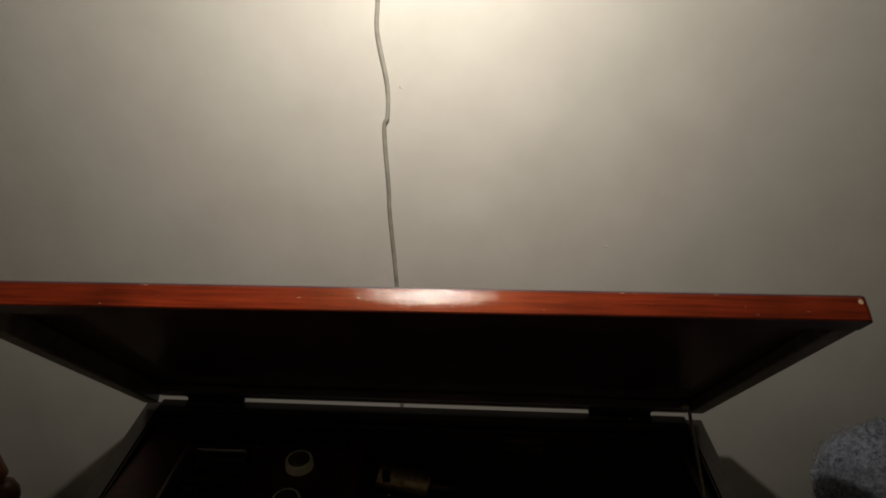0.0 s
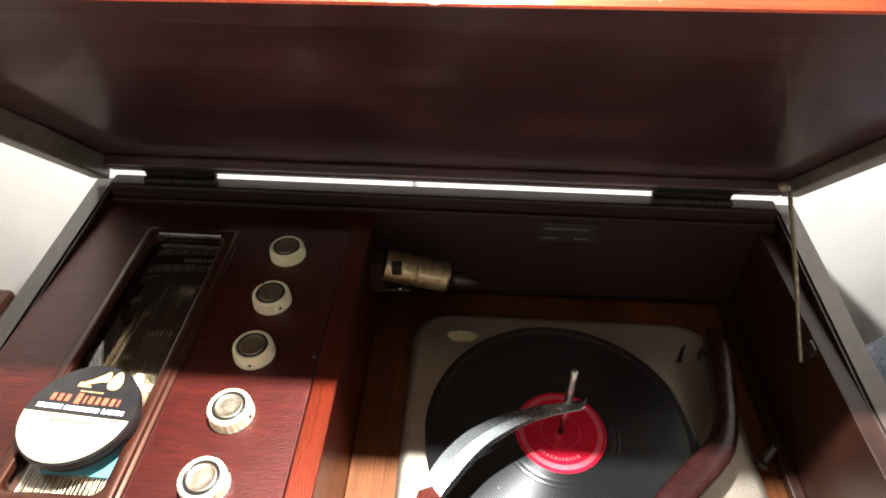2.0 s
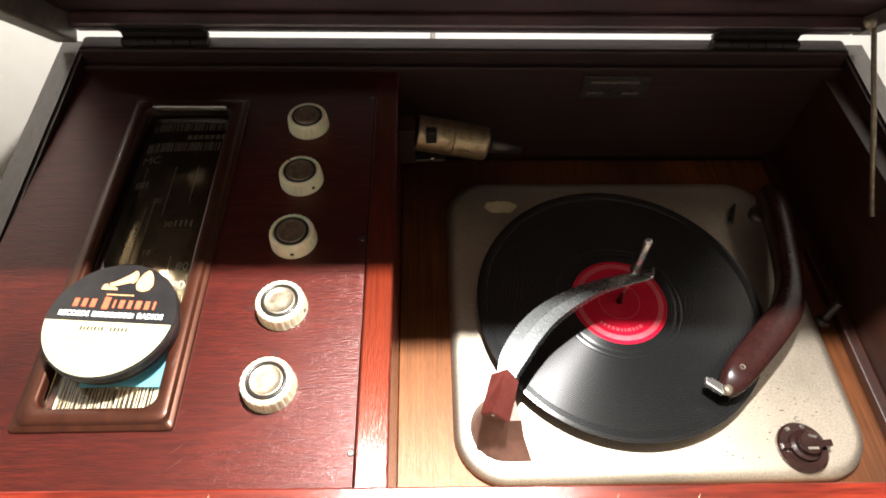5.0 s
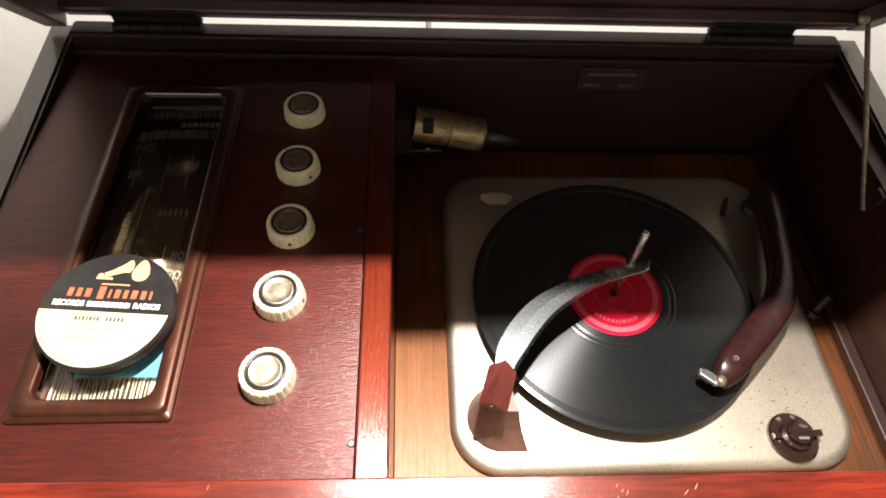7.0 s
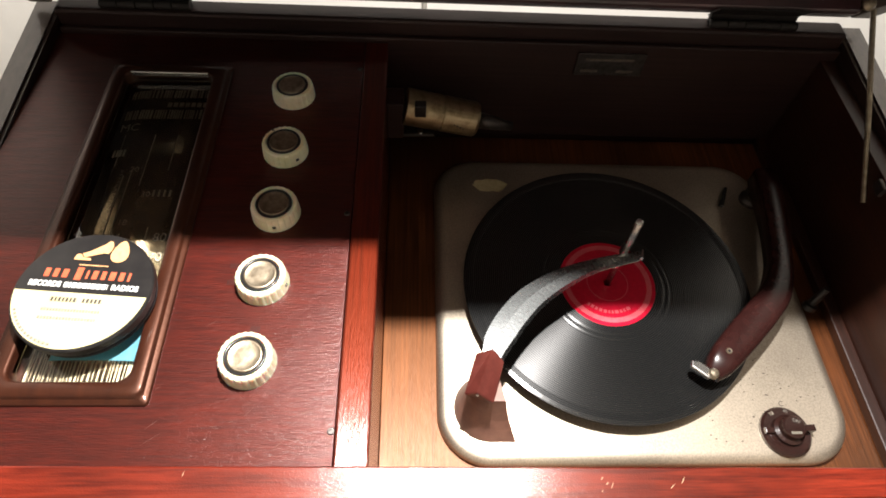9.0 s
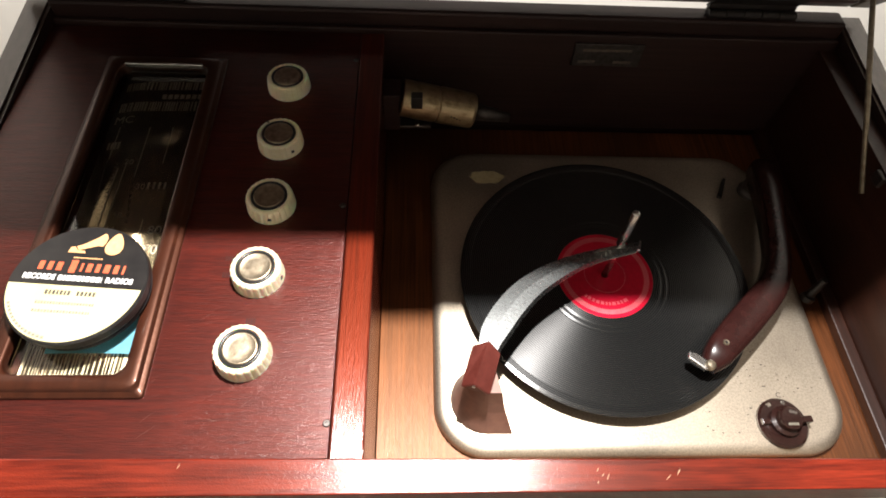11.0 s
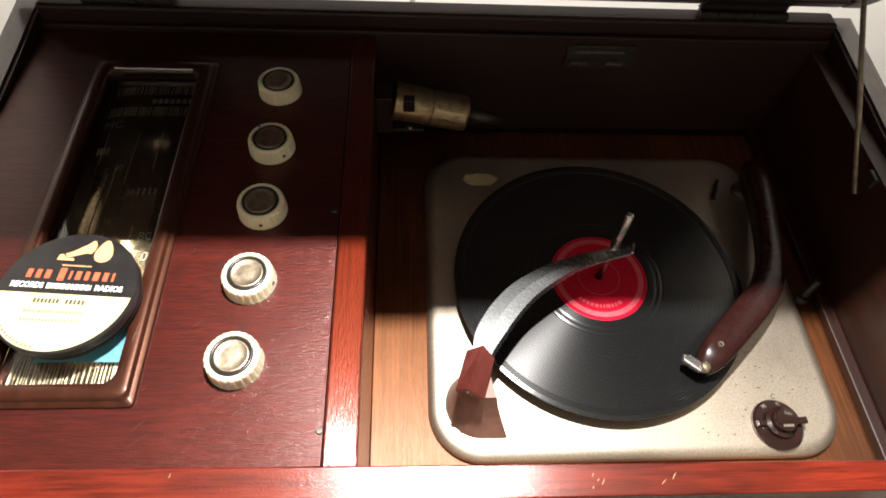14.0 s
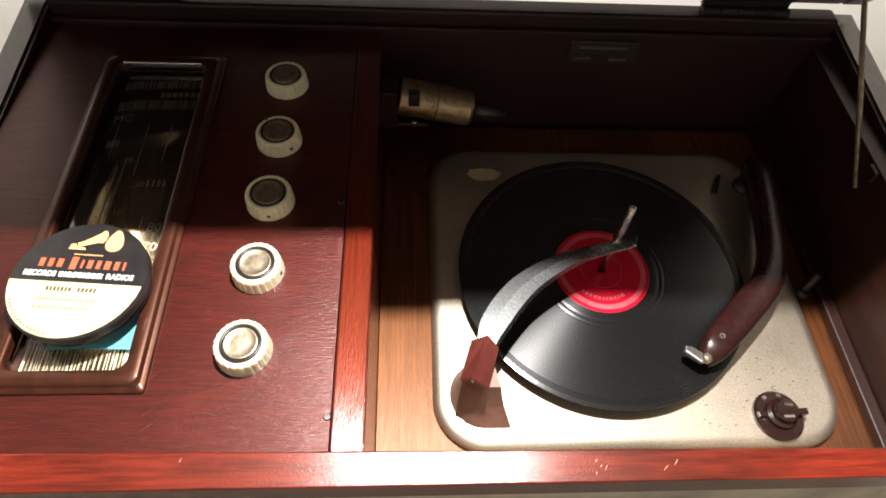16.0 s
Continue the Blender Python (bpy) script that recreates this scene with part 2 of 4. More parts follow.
M_VINYL = mat("black_shellac", (0.008, 0.0083, 0.0083), 0.2, spec=0.78)
_nt = M_VINYL.node_tree
_b = _nt.nodes["Principled BSDF"]
_tc = _nt.nodes.new("ShaderNodeTexCoord")
_w = _nt.nodes.new("ShaderNodeTexWave")
_w.wave_type, _w.rings_direction = "RINGS", "Z"
_w.inputs["Scale"].default_value, _w.inputs["Distortion"].default_value = 340.0, 0.0
_bp = _nt.nodes.new("ShaderNodeBump")
_bp.inputs["Strength"].default_value, _bp.inputs["Distance"].default_value = 0.03, 0.0001
_w2 = _nt.nodes.new("ShaderNodeTexWave")
_w2.wave_type, _w2.rings_direction = "RINGS", "Z"
_w2.inputs["Scale"].default_value, _w2.inputs["Distortion"].default_value, _w2.inputs["Detail"].default_value = 190.0, 0.6, 2.0
_rr = _nt.nodes.new("ShaderNodeMapRange")
_rr.inputs["To Min"].default_value, _rr.inputs["To Max"].default_value = 0.25, 0.30
_b.inputs["Anisotropic"].default_value = 0.78
_b.inputs["Anisotropic Rotation"].default_value = 0.25
_tan = _nt.nodes.new("ShaderNodeTangent")
_tan.direction_type, _tan.axis = "RADIAL", "Z"
_nt.links.new(_tan.outputs["Tangent"], _b.inputs["Tangent"])
_nt.links.new(_tc.outputs["Object"], _w2.inputs["Vector"])
_nt.links.new(_w2.outputs["Fac"], _rr.inputs["Value"])
_nt.links.new(_rr.outputs["Result"], _b.inputs["Roughness"])
_nt.links.new(_tc.outputs["Object"], _w.inputs["Vector"])
_nt.links.new(_w.outputs["Fac"], _bp.inputs["Height"])
_nt.links.new(_bp.outputs["Normal"], _b.inputs["Normal"])

M_GLASS = bpy.data.materials.new("dial_glass")
M_GLASS.use_nodes = True
_g = M_GLASS.node_tree.nodes["Principled BSDF"]
_g.inputs["Transmission Weight"].default_value = 1.0
_g.inputs["Roughness"].default_value = 0.02
_g.inputs["IOR"].default_value = 1.46
_g.inputs["Base Color"].default_value = (0.93, 0.90, 0.84, 1)

# ---- building helpers ----
def link_part(name, bm, material, parent=None, label="", smooth=False):
    bmesh.ops.recalc_face_normals(bm, faces=bm.faces)
    me = bpy.data.meshes.new(name)
    bm.to_mesh(me)
    bm.free()
    me.materials.append(material)
    if smooth:
        for p in me.polygons:
            p.use_smooth = True
    ob = new(name, me)
    if parent is not None:
        ob.parent = parent
    if label:
        ob["label"] = label
    return ob


part = link_part


def thing(name, at, label, category, group="", kind=""):
    ob = new(name)
    ob.location = at
    ob.empty_display_size = 0.02
    return tagged(ob, label, category, group, kind)


def box(x0, x1, y0, y1, z0, z1, bevel=0.0, seg=2):
    bm = bmesh.new()
    bmesh.ops.create_cube(bm, size=1.0)
    for v in bm.verts:
        v.co = Vector(((x0 + x1) / 2 + v.co.x * (x1 - x0), (y0 + y1) / 2 + v.co.y * (y1 - y0), (z0 + z1) / 2 + v.co.z * (z1 - z0)))
    if bevel:
        bmesh.ops.bevel(bm, geom=list(bm.edges), offset=bevel, segments=seg, affect="EDGES", profile=0.5)
    return bm


def lathe(profile, n=48, at=(0, 0, 0), axis=None, closed=True):
    """Turn (radius, height) pairs about z; axis: a direction to turn about instead."""
    bm = bmesh.new()
    rings = []
    for r, z in profile:
        if r < 1e-6:
            rings.append([bm.verts.new((0, 0, z))])
        else:
            rings.append([bm.verts.new((r * math.cos(2 * math.pi * i / n), r * math.sin(2 * math.pi * i / n), z)) for i in range(n)])
    for a, b in zip(rings, rings[1:]):
        if len(a) == 1 and len(b) == 1:
            continue
        for i in range(n):
            j = (i + 1) % n
            if len(a) == 1:
                bm.faces.new((a[0], b[i], b[j]))
            elif len(b) == 1:
                bm.faces.new((a[i], a[j], b[0]))
            else:
                bm.faces.new((a[i], a[j], b[j], b[i]))
    for ring in (rings[0], rings[-1]):
        if len(ring) > 2 and closed:
            bm.faces.new(ring)
    m = Matrix.Translation(at)
    if axis is not None:
        m = m @ Vector(axis).to_track_quat("Z", "Y").to_matrix().to_4x4()
    bmesh.ops.transform(bm, matrix=m, verts=bm.verts)
    return bm


def prism(outline, z0, z1, bevel=0.0, seg=2, top=None):
    """A slab over an outline; top: an outline of its own for the upper face."""
    bm = bmesh.new()
    a = [bm.verts.new((x, y, z0)) for x, y in outline]
    b = [bm.verts.new((x, y, z1)) for x, y in (top or outline)]
    n = len(a)
    bm.faces.new(a)
    upper = bm.faces.new(b)
    for i in range(n):
        bm.faces.new((a[i], a[(i + 1) % n], b[(i + 1) % n], b[i]))
    if bevel:
        bmesh.ops.bevel(bm, geom=list(upper.edges), offset=bevel, segments=seg, affect="EDGES", profile=0.5)
    return bm


def rounded(x0, x1, y0, y1, r, n=8):
    pts = []
    for cx, cy, a0 in ((x1 - r, y1 - r, 0), (x0 + r, y1 - r, 90), (x0 + r, y0 + r, 180), (x1 - r, y0 + r, 270)):
        for i in range(n + 1):
            a = radians(a0 + 90 * i / n)
            pts.append((cx + r * math.cos(a), cy + r * math.sin(a)))
    return pts


def tube(points, radius, n=10, flat=1.0):
    """A rod along points; radius may be a list; flat squashes it."""
    bm = bmesh.new()
    pts = [Vector(p) for p in points]
    rad = radius if isinstance(radius, (list, tuple)) else [radius] * len(pts)
    rings = []
    side = None
    for i, p in enumerate(pts):
        d = (pts[min(i + 1, len(pts) - 1)] - pts[max(i - 1, 0)]).normalized()
        ref = side if side is not None else (Vector((1, 0, 0)) if abs(d.x) < 0.9 else Vector((0, 1, 0)))
        u = (ref - d * ref.dot(d)).normalized()
        side = u
        w = d.cross(u)
        rings.append([bm.verts.new(p + rad[i] * (u * math.cos(2 * math.pi * k / n) + w * flat * math.sin(2 * math.pi * k / n))) for k in range(n)])
    for a, b in zip(rings, rings[1:]):
        for k in range(n):
            bm.faces.new((a[k], a[(k + 1) % n], b[(k + 1) % n], b[k]))
    bm.faces.new(rings[0])
    bm.faces.new(rings[-1])
    return bm


def glide(points, n):
    """Smooth curve through points (Catmull-Rom), n steps for each span."""
    pts = [Vector(p) for p in points]
    out = []
    for i in range(len(pts) - 1):
        p0, p1, p2, p3 = pts[max(i - 1, 0)], pts[i], pts[i + 1], pts[min(i + 2, len(pts) - 1)]
        for k in range(n):
            t = k / n
            out.append(0.5 * ((2 * p1) + (p2 - p0) * t + (2 * p0 - 5 * p1 + 4 * p2 - p3) * t * t + (3 * p1 - p0 - 3 * p2 + p3) * t ** 3))
    out.append(pts[-1])
    return out


def writing(name, text, size, at, material, parent, turn=0.0, width=None, bold=0.0):
    """Letters of Blender's own font, as a thin mesh lying on an upward face."""
    cu = bpy.data.curves.new(name, "FONT")
    cu.body, cu.size, cu.align_x, cu.align_y, cu.extrude, cu.resolution_u, cu.offset = text, size, "CENTER", "CENTER", 0.00008, 3, bold
    tmp = bpy.data.objects.new(name, cu)
    scene.collection.objects.link(tmp)
    bpy.context.view_layer.update()
    me = bpy.data.meshes.new_from_object(tmp.evaluated_get(bpy.context.evaluated_depsgraph_get()))
    bpy.data.objects.remove(tmp)
    me.materials.clear()
    me.materials.append(material)
    xs = [v.co.x for v in me.vertices]
    k = width / (max(xs) - min(xs)) if width else 1.0
    me.transform(Matrix.Translation(at) @ pose(0, 0, 0, 0, 0, turn) @ Matrix.Diagonal((k, 1, 1, 1)))
    ob = new(name, me)
    ob.parent = parent
    return ob


def settle(root):
    """Parts are modelled in world coordinates: take the root's place out of them."""
    inv = Matrix.Translation(-root.location)
    for ob in root.children:
        ob.matrix_parent_inverse = inv
    return root


# ---- the room ----
WALL_Y = 0.298
setting = dict(kind="structure")
tagged(part("wall_north", box(-2.0, 2.0, WALL_Y, WALL_Y + 0.1, 0, 2.35), M_WALL), "cream painted plaster wall behind the cabinet", "wall", **setting)
# unseen walls added to close the room; their tone sets the bounce
tagged(part("wall_south", box(-2.0, 2.0, -1.7, -1.6, 0, 2.35), M_ROOM), "unseen wall added across the room, toned to set the bounce", "wall", **setting)
tagged(part("wall_west", box(-2.1, -2.0, -1.7, WALL_Y + 0.1, 0, 2.35), M_SIDE), "unseen side wall added to close the room, toned to limit bounce", "wall", **setting)
tagged(part("wall_east", box(2.0, 2.1, -1.7, WALL_Y + 0.1, 0, 2.35), M_SIDE), "unseen side wall added to close the room, toned to limit bounce", "wall", **setting)
tagged(part("floor", box(-2.1, 2.1, -1.7, WALL_Y + 0.1, -0.05, 0), M_FLOOR), "beige carpeted floor under the cabinet", "floor", **setting)
# ceiling is out of view, added dark to curb bounce
tagged(part("ceiling", box(-2.1, 2.1, -1.7, WALL_Y + 0.1, 2.35, 2.4), M_CEIL), "unseen ceiling added overhead, darkened to curb bounce", "ceiling", **setting)

# ---- the radio-gramophone cabinet ----
XL, XR, YB, YF = -0.503, 0.253, 0.222, -0.195
PZ = 0.912      # top of the control panel
DZ = 0.794      # top of the deck board
cabinet = thing("radiogram_cabinet", (-0.125, 0.0, 0.0), "red mahogany radiogram cabinet with its lid propped open", "cabinet")
SIDE_TOP = 0.927


def side(x0, x1, name):
    bm = box(x0, x1, YF, YB, 0.06, SIDE_TOP)
    bmesh.ops.bisect_plane(bm, geom=list(bm.verts) + list(bm.edges) + list(bm.faces), plane_co=(0, -0.03, 0), plane_no=(0, 1, 0))
    for v in bm.verts:
        if v.co.z > 0.9 and v.co.y < 0:
            v.co.z = 0.909
    bmesh.ops.bevel(bm, geom=[e for e in bm.edges if min(v.co.z for v in e.verts) > 0.9], offset=0.0025, segments=2, affect="EDGES")
    ob = part(name, bm, M_INNER, cabinet, "dark stained cabinet side, its worn top edge paled with painted wall light")
    # upward faces take the paler tone: wall light painted on the worn edge
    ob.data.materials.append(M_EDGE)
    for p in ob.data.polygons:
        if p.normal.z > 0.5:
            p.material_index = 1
    return ob


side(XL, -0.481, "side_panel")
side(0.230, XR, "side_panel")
part("back_panel", box(-0.481, 0.230, 0.202, YB, 0.06, SIDE_TOP + 0.0045, 0.003), M_INNER, cabinet, "dark stained back panel")
part("back_ledge", box(-0.480, 0.229, 0.196, 0.2015, 0.80, SIDE_TOP - 0.010, 0.0015), M_INNER, cabinet)
bm = box(-0.481, 0.230, YF, -0.1733, PZ - 0.028, PZ + 0.001, 0.0009)
for v in bm.verts:
    if v.co.y > -0.18 and v.co.x > 0:
        v.co.y -= 0.0058
part("front_rail", bm, M_RED, cabinet, "glossy red mahogany front rail")
part("front_panel", box(-0.481, 0.230, YF + 0.003, -0.177, 0.06, PZ - 0.0285), M_GRILLE, cabinet, "beige cloth-covered cabinet front")
part("divider", box(-0.2135, -0.1932, -0.1770, 0.1955, DZ - 0.02, PZ + 0.0008, 0.0015), M_RED_Y, cabinet, "red mahogany divider between radio and deck")
part("bottom_board", box(-0.481, 0.230, -0.176, 0.201, 0.06, 0.08), M_INNER, cabinet)
for lx in (-0.47, 0.19):
    for ly in (-0.18, 0.18):
        part("leg", box(lx, lx + 0.03, ly - 0.015, ly + 0.02, 0.0, 0.059, 0.003), M_INNER, cabinet)
part("well_lining", box(0.2140, 0.2297, -0.1730, 0.1955, DZ - 0.012, 0.9075, 0.0006), M_LINING, cabinet, "brown stained lining of the deck well")
part("deck_board", box(-0.1928, 0.2138, -0.1725, 0.1955, DZ - 0.012, DZ, 0.0005), M_DECK, cabinet, "tan wooden deck board")

part("well_batten", box(0.2030, 0.2138, -0.1725, 0.1955, DZ + 0.0003, DZ + 0.0100, 0.0012), M_LINING, cabinet, "narrow brown batten along the well")

# control panel with the opening for the tuning dial
DX0, DX1, DY0, DY1 = -0.408, -0.337, -0.127, 0.142
panel_parts = bmesh.new()
xs, ys = [-0.4805, DX0, DX1, -0.2140], [-0.1752, DY0, DY1, 0.1955]
for i in range(3):
    for j in range(3):
        if i == 1 and j == 1:
            continue
        piece = box(xs[i], xs[i + 1], ys[j], ys[j + 1], PZ - 0.012, PZ)
        tmp = bpy.data.meshes.new("tmp")
        piece.to_mesh(tmp)
        piece.free()
        panel_parts.from_mesh(tmp)
        bpy.data.meshes.remove(tmp)
bmesh.ops.remove_doubles(panel_parts, verts=panel_parts.verts, dist=1e-5)
doubled = [f for f in panel_parts.faces if all(len(e.link_faces) > 2 for e in f.edges)]
bmesh.ops.delete(panel_parts, geom=doubled, context="FACES_ONLY")
part("control_panel", panel_parts, M_PANEL, cabinet, "worn dark red control panel")
for sx, sy in ((-0.2165, 0.1594), (-0.2172, 0.003), (-0.2158, -0.1555)):
    part("panel_screw", lathe([(0, 0.0002), (0.0008, 0.0002), (0.001, 0.0009), (0.0018, 0.0009), (0.0024, 0.0)], 16, (sx, sy, PZ)), M_DARK_METAL, cabinet)

# moulded frame round the dial: a rounded section carried round the opening
def frame_ring():
    section = [(0.000, -0.006), (0.000, 0.0040), (0.0006, 0.0052), (0.0018, 0.0058), (0.0050, 0.0060), (0.0084, 0.0057), (0.0096, 0.0049), (0.0100, 0.0036), (0.0106, 0.0026), (0.0128, 0.0022), (0.0135, 0.0014), (0.0136, 0.0)]
    bm = bmesh.new()
    rows = []
    for d, h in section:
        r = 0.008 + d * 0.35 if d < 0.004 else (0.006 if d < 0.0102 else 0.0025)
        rows.append([bm.verts.new((x, y, PZ + h)) for x, y in rounded(DX0 - d, DX1 + d, DY0 - d, DY1 + d, r, 5)])
    for a, b in zip(rows, rows[1:]):
        n = len(a)
        for i in range(n):
            bm.faces.new((a[i], a[(i + 1) % n], b[(i + 1) % n], b[i]))
    return bm


part("dial_frame", frame_ring(), M_FRAME, cabinet, "polished brown moulding round the dial", smooth=True)
part("dial_well", box(DX0 - 0.003, DX1 + 0.003, DY0 - 0.003, DY1 + 0.003, PZ - 0.030, PZ - 0.0125), M_BLACK, cabinet)
dial = part("dial_plate", box(DX0, DX1, DY0, DY1, PZ - 0.0124, PZ - 0.0070), M_DIAL, cabinet, "smoky dark tuning dial with faint scales")
glass = part("dial_glass", box(DX0 + 0.0002, DX1 - 0.0002, DY0 + 0.0002, DY1 - 0.0002, PZ - 0.0040, PZ - 0.0024), M_GLASS, cabinet, "clear glass over the dial")
glass.visible_shadow = False
DIAL_TOP = PZ - 0.0069
# added steel strip in place of a glint along the frame's far edge
part("dial_strip", box(DX0 + 0.004, DX1 - 0.004, DY1 - 0.0012, DY1 + 0.0012, PZ + 0.0020, PZ + 0.0066, 0.0008), M_STEEL, cabinet, "added bright strip standing in for a glint on the dial frame")
# cream lower field with fine dark lines
part("cream_field", box(DX0 + 0.001, DX1 - 0.001, DY0 + 0.001, -0.086, DIAL_TOP, DIAL_TOP + 0.0002), M_DIAL_CREAM, dial, "cream striped field")
rng = random.Random(4)
x = DX0 + 0.003
while x < DX1 - 0.003:
    w = rng.choice((0.0006, 0.0009, 0.0013))
    part("stripe", box(x, x + w, DY0 + 0.002, -0.088, DIAL_TOP + 0.0002, DIAL_TOP + 0.0003), M_STRIPE, dial)
    x += w + rng.choice((0.0011, 0.0016, 0.0023))
# ribbed bands at the far end of the dial
for y0, y1 in ((0.124, 0.133), (0.100, 0.110)):
    x = DX0 + 0.004
    while x < DX1 - 0.005:
        w = rng.choice((0.0008, 0.0012, 0.0016))
        part("rib", box(x, x + w, y0, y1, DIAL_TOP, DIAL_TOP + 0.0004), M_INK_SCALE, dial)
        x += w + rng.choice((0.0007, 0.001, 0.0018))
for i in range(7):
    part("name_bar", box(-0.372 + i * 0.0048, -0.3685 + i * 0.0048, 0.1135, 0.1185, DIAL_TOP, DIAL_TOP + 0.0003), M_INK_SCALE, dial)
writing("scale_mark", "MC", 0.011, (-0.3965, 0.0905, DIAL_TOP + 0.0002), M_INK_SCALE, dial)
writing("scale_figure", "70", 0.0105, (-0.3470, -0.0335, DIAL_TOP + 0.0002), M_INK_FIG, dial)
writing("scale_figure", "80", 0.0100, (-0.3475, -0.0170, DIAL_TOP + 0.0002), M_INK_FIG, dial)
for fig, fx, fy in (("20", -0.381, 0.046), ("18", -0.377, -0.004), ("14", -0.379, -0.016), ("30", -0.367, 0.022)):
    writing("scale_figure", fig, 0.007, (fx, fy, DIAL_TOP + 0.0002), M_INK_SCALE, dial)
for lx, ly0, ly1 in ((-0.398, 0.05, 0.083), (-0.374, 0.03, 0.082), (-0.356, 0.045, 0.082), (-0.388, -0.02, 0.04), (-0.383, -0.02, 0.045), (-0.358, -0.02, -0.008)):
    part("scale_line", box(lx, lx + 0.0006, ly0, ly1, DIAL_TOP, DIAL_TOP + 0.0003), M_INK_SCALE, dial)
for i in range(18):
    y = -0.015 + i * 0.0035
    part("tick", box(-0.391, -0.3885, y, y + 0.0007, DIAL_TOP, DIAL_TOP + 0.0003), M_INK_DARK, dial)
for xa, ya, xb, yb in ((-0.3990, 0.049, -0.3950, -0.001), (-0.3760, 0.050, -0.3680, -0.014)):
    for i in range(11):
        u, v = xa + (xb - xa) * i / 11, ya + (yb - ya) * i / 11
        part("track_dash", box(u - 0.0005, u + 0.0005, v - 0.0026, v, DIAL_TOP, DIAL_TOP + 0.0003), M_BLACK, dial)
for i in range(4):
    part("scale_bar", box(-0.362 + i * 0.004, -0.3605 + i * 0.004, 0.020, 0.026, DIAL_TOP, DIAL_TOP + 0.0003), M_INK_SCALE, dial)
for i in range(4):
    part("scale_bar", box(-0.403 + i * 0.0028, -0.4012 + i * 0.0028, 0.060, 0.067, DIAL_TOP, DIAL_TOP + 0.0003), M_INK_SCALE, dial)


# the printed plate sits a little askew under its glass and rolls off along one edge
bm = bmesh.new()
bm.from_mesh(dial.data)
for k in range(1, 12):
    bmesh.ops.bisect_plane(bm, geom=list(bm.verts) + list(bm.edges) + list(bm.faces), plane_co=(DX0 + 0.0022 * k, 0, 0), plane_no=(1, 0, 0))
bm.to_mesh(dial.data)
bm.free()
for ob in [dial] + list(dial.children):
    for v in ob.data.vertices:
        if v.co.z > PZ - 0.010:
            v.co.z += (v.co.x - (DX0 + DX1) / 2) * 0.03 - 6.5 * max(0.0, DX0 + 0.024 - v.co.x) ** 2
for p in dial.data.polygons:
    p.use_smooth = abs(p.normal.z) > 0.5


# knobs: fluted ivory skirts, a black ring, a domed metal cap
def knob_mesh():
    n, flutes = 96, 24
    bm = bmesh.new()
    prof = [(0.0172, 0.0), (0.0172, 0.002), (0.0165, 0.0125), (0.0160, 0.0145), (0.0147, 0.0156), (0.0132, 0.0155), (0.0127, 0.0138), (0.0, 0.0136)]
    rows = []
    for k, (r, z) in enumerate(prof[:-1]):
        ring = []
        for i in range(n):
            a = 2 * math.pi * i / n
            cut = (0.00045 if i % 4 == 0 else (0.00015 if i % 4 == 1 else 0.0)) if k in (1, 2, 3) else 0.0
            ring.append(bm.verts.new(((r - cut) * math.cos(a), (r - cut) * math.sin(a), z)))
        rows.append(ring)
    for a, b in zip(rows, rows[1:]):
        for i in range(n):
            bm.faces.new((a[i], a[(i + 1) % n], b[(i + 1) % n], b[i]))
    bm.faces.new(rows[-1])
    bm.faces.new(list(reversed(rows[0])))
    return bm


def control_knob(x, y, turn, notched):
    k = part("control_knob", knob_mesh(), M_CREAM, cabinet, "fluted ivory control knob")
    k.matrix_basis = pose(x, y, PZ + 0.0004, 0, 0, turn) @ Matrix.Diagonal((1, 1, 0.76, 1))
    part("knob_ring", lathe([(0.0126, 0.0137), (0.0126, 0.0154), (0.0119, 0.0160), (0.0108, 0.0154), (0.0108, 0.0137)], 40), M_BLACK, k, "black ring", smooth=True)
    part("knob_cap", lathe([(0.0107, 0.0137), (0.0107, 0.0152), (0.0101, 0.0159), (0.0093, 0.0158), (0.0086, 0.0154), (0.005, 0.0157), (0.0, 0.0158)], 40), M_BRASS, k, "dull metal cap", smooth=True)
    part("set_screw", box(-0.0010, 0.0014, -0.0172, -0.016, 0.0055, 0.0078), M_BLACK, k)
    if notched:
        part("pointer_notch", box(-0.0007, 0.0007, 0.0133, 0.0160, 0.0148, 0.0157), M_DARK_METAL, k)
    return k


for x, y, turn in ((-0.2690, 0.1240, 170), (-0.2682, 0.0615, 40), (-0.2676, 0.0020, 4), (-0.2686, -0.0565, 75), (-0.2695, -0.1135, 120)):
    control_knob(x, y, turn, turn == 40)
# gilt legends beside the lower knobs, too small to read
for kx, ky in ((-0.2925, -0.045), (-0.2925, -0.058), (-0.272, -0.092)):
    for i in range(4):
        part("legend_bar", box(kx + i * 0.0016, kx + i * 0.0016 + 0.001, ky, ky + 0.0040, PZ + 0.0001, PZ + 0.0003), M_INK_GILT, cabinet)

# lid: a shallow tray, hinged at the back and leaning over the deck
LID_A = radians(49.4)
LID_AT = Vector((0, 0.2180, 0.9380))
along, inward = Vector((0, -math.cos(LID_A), math.sin(LID_A))), Vector((0, math.sin(LID_A), math.cos(LID_A)))
LID_M = Matrix(((1, 0, 0, 0), (0, along.y, inward.y, LID_AT.y), (0, along.z, inward.z, LID_AT.z), (0, 0, 0, 1)))
LL, LT = 0.3615, 0.024
lid = part("lid", box(XL + 0.001, XR - 0.001, 0.0, LL, 0.014, LT, 0.004, 3), M_LID, cabinet, "dark lacquered underside of the propped lid")


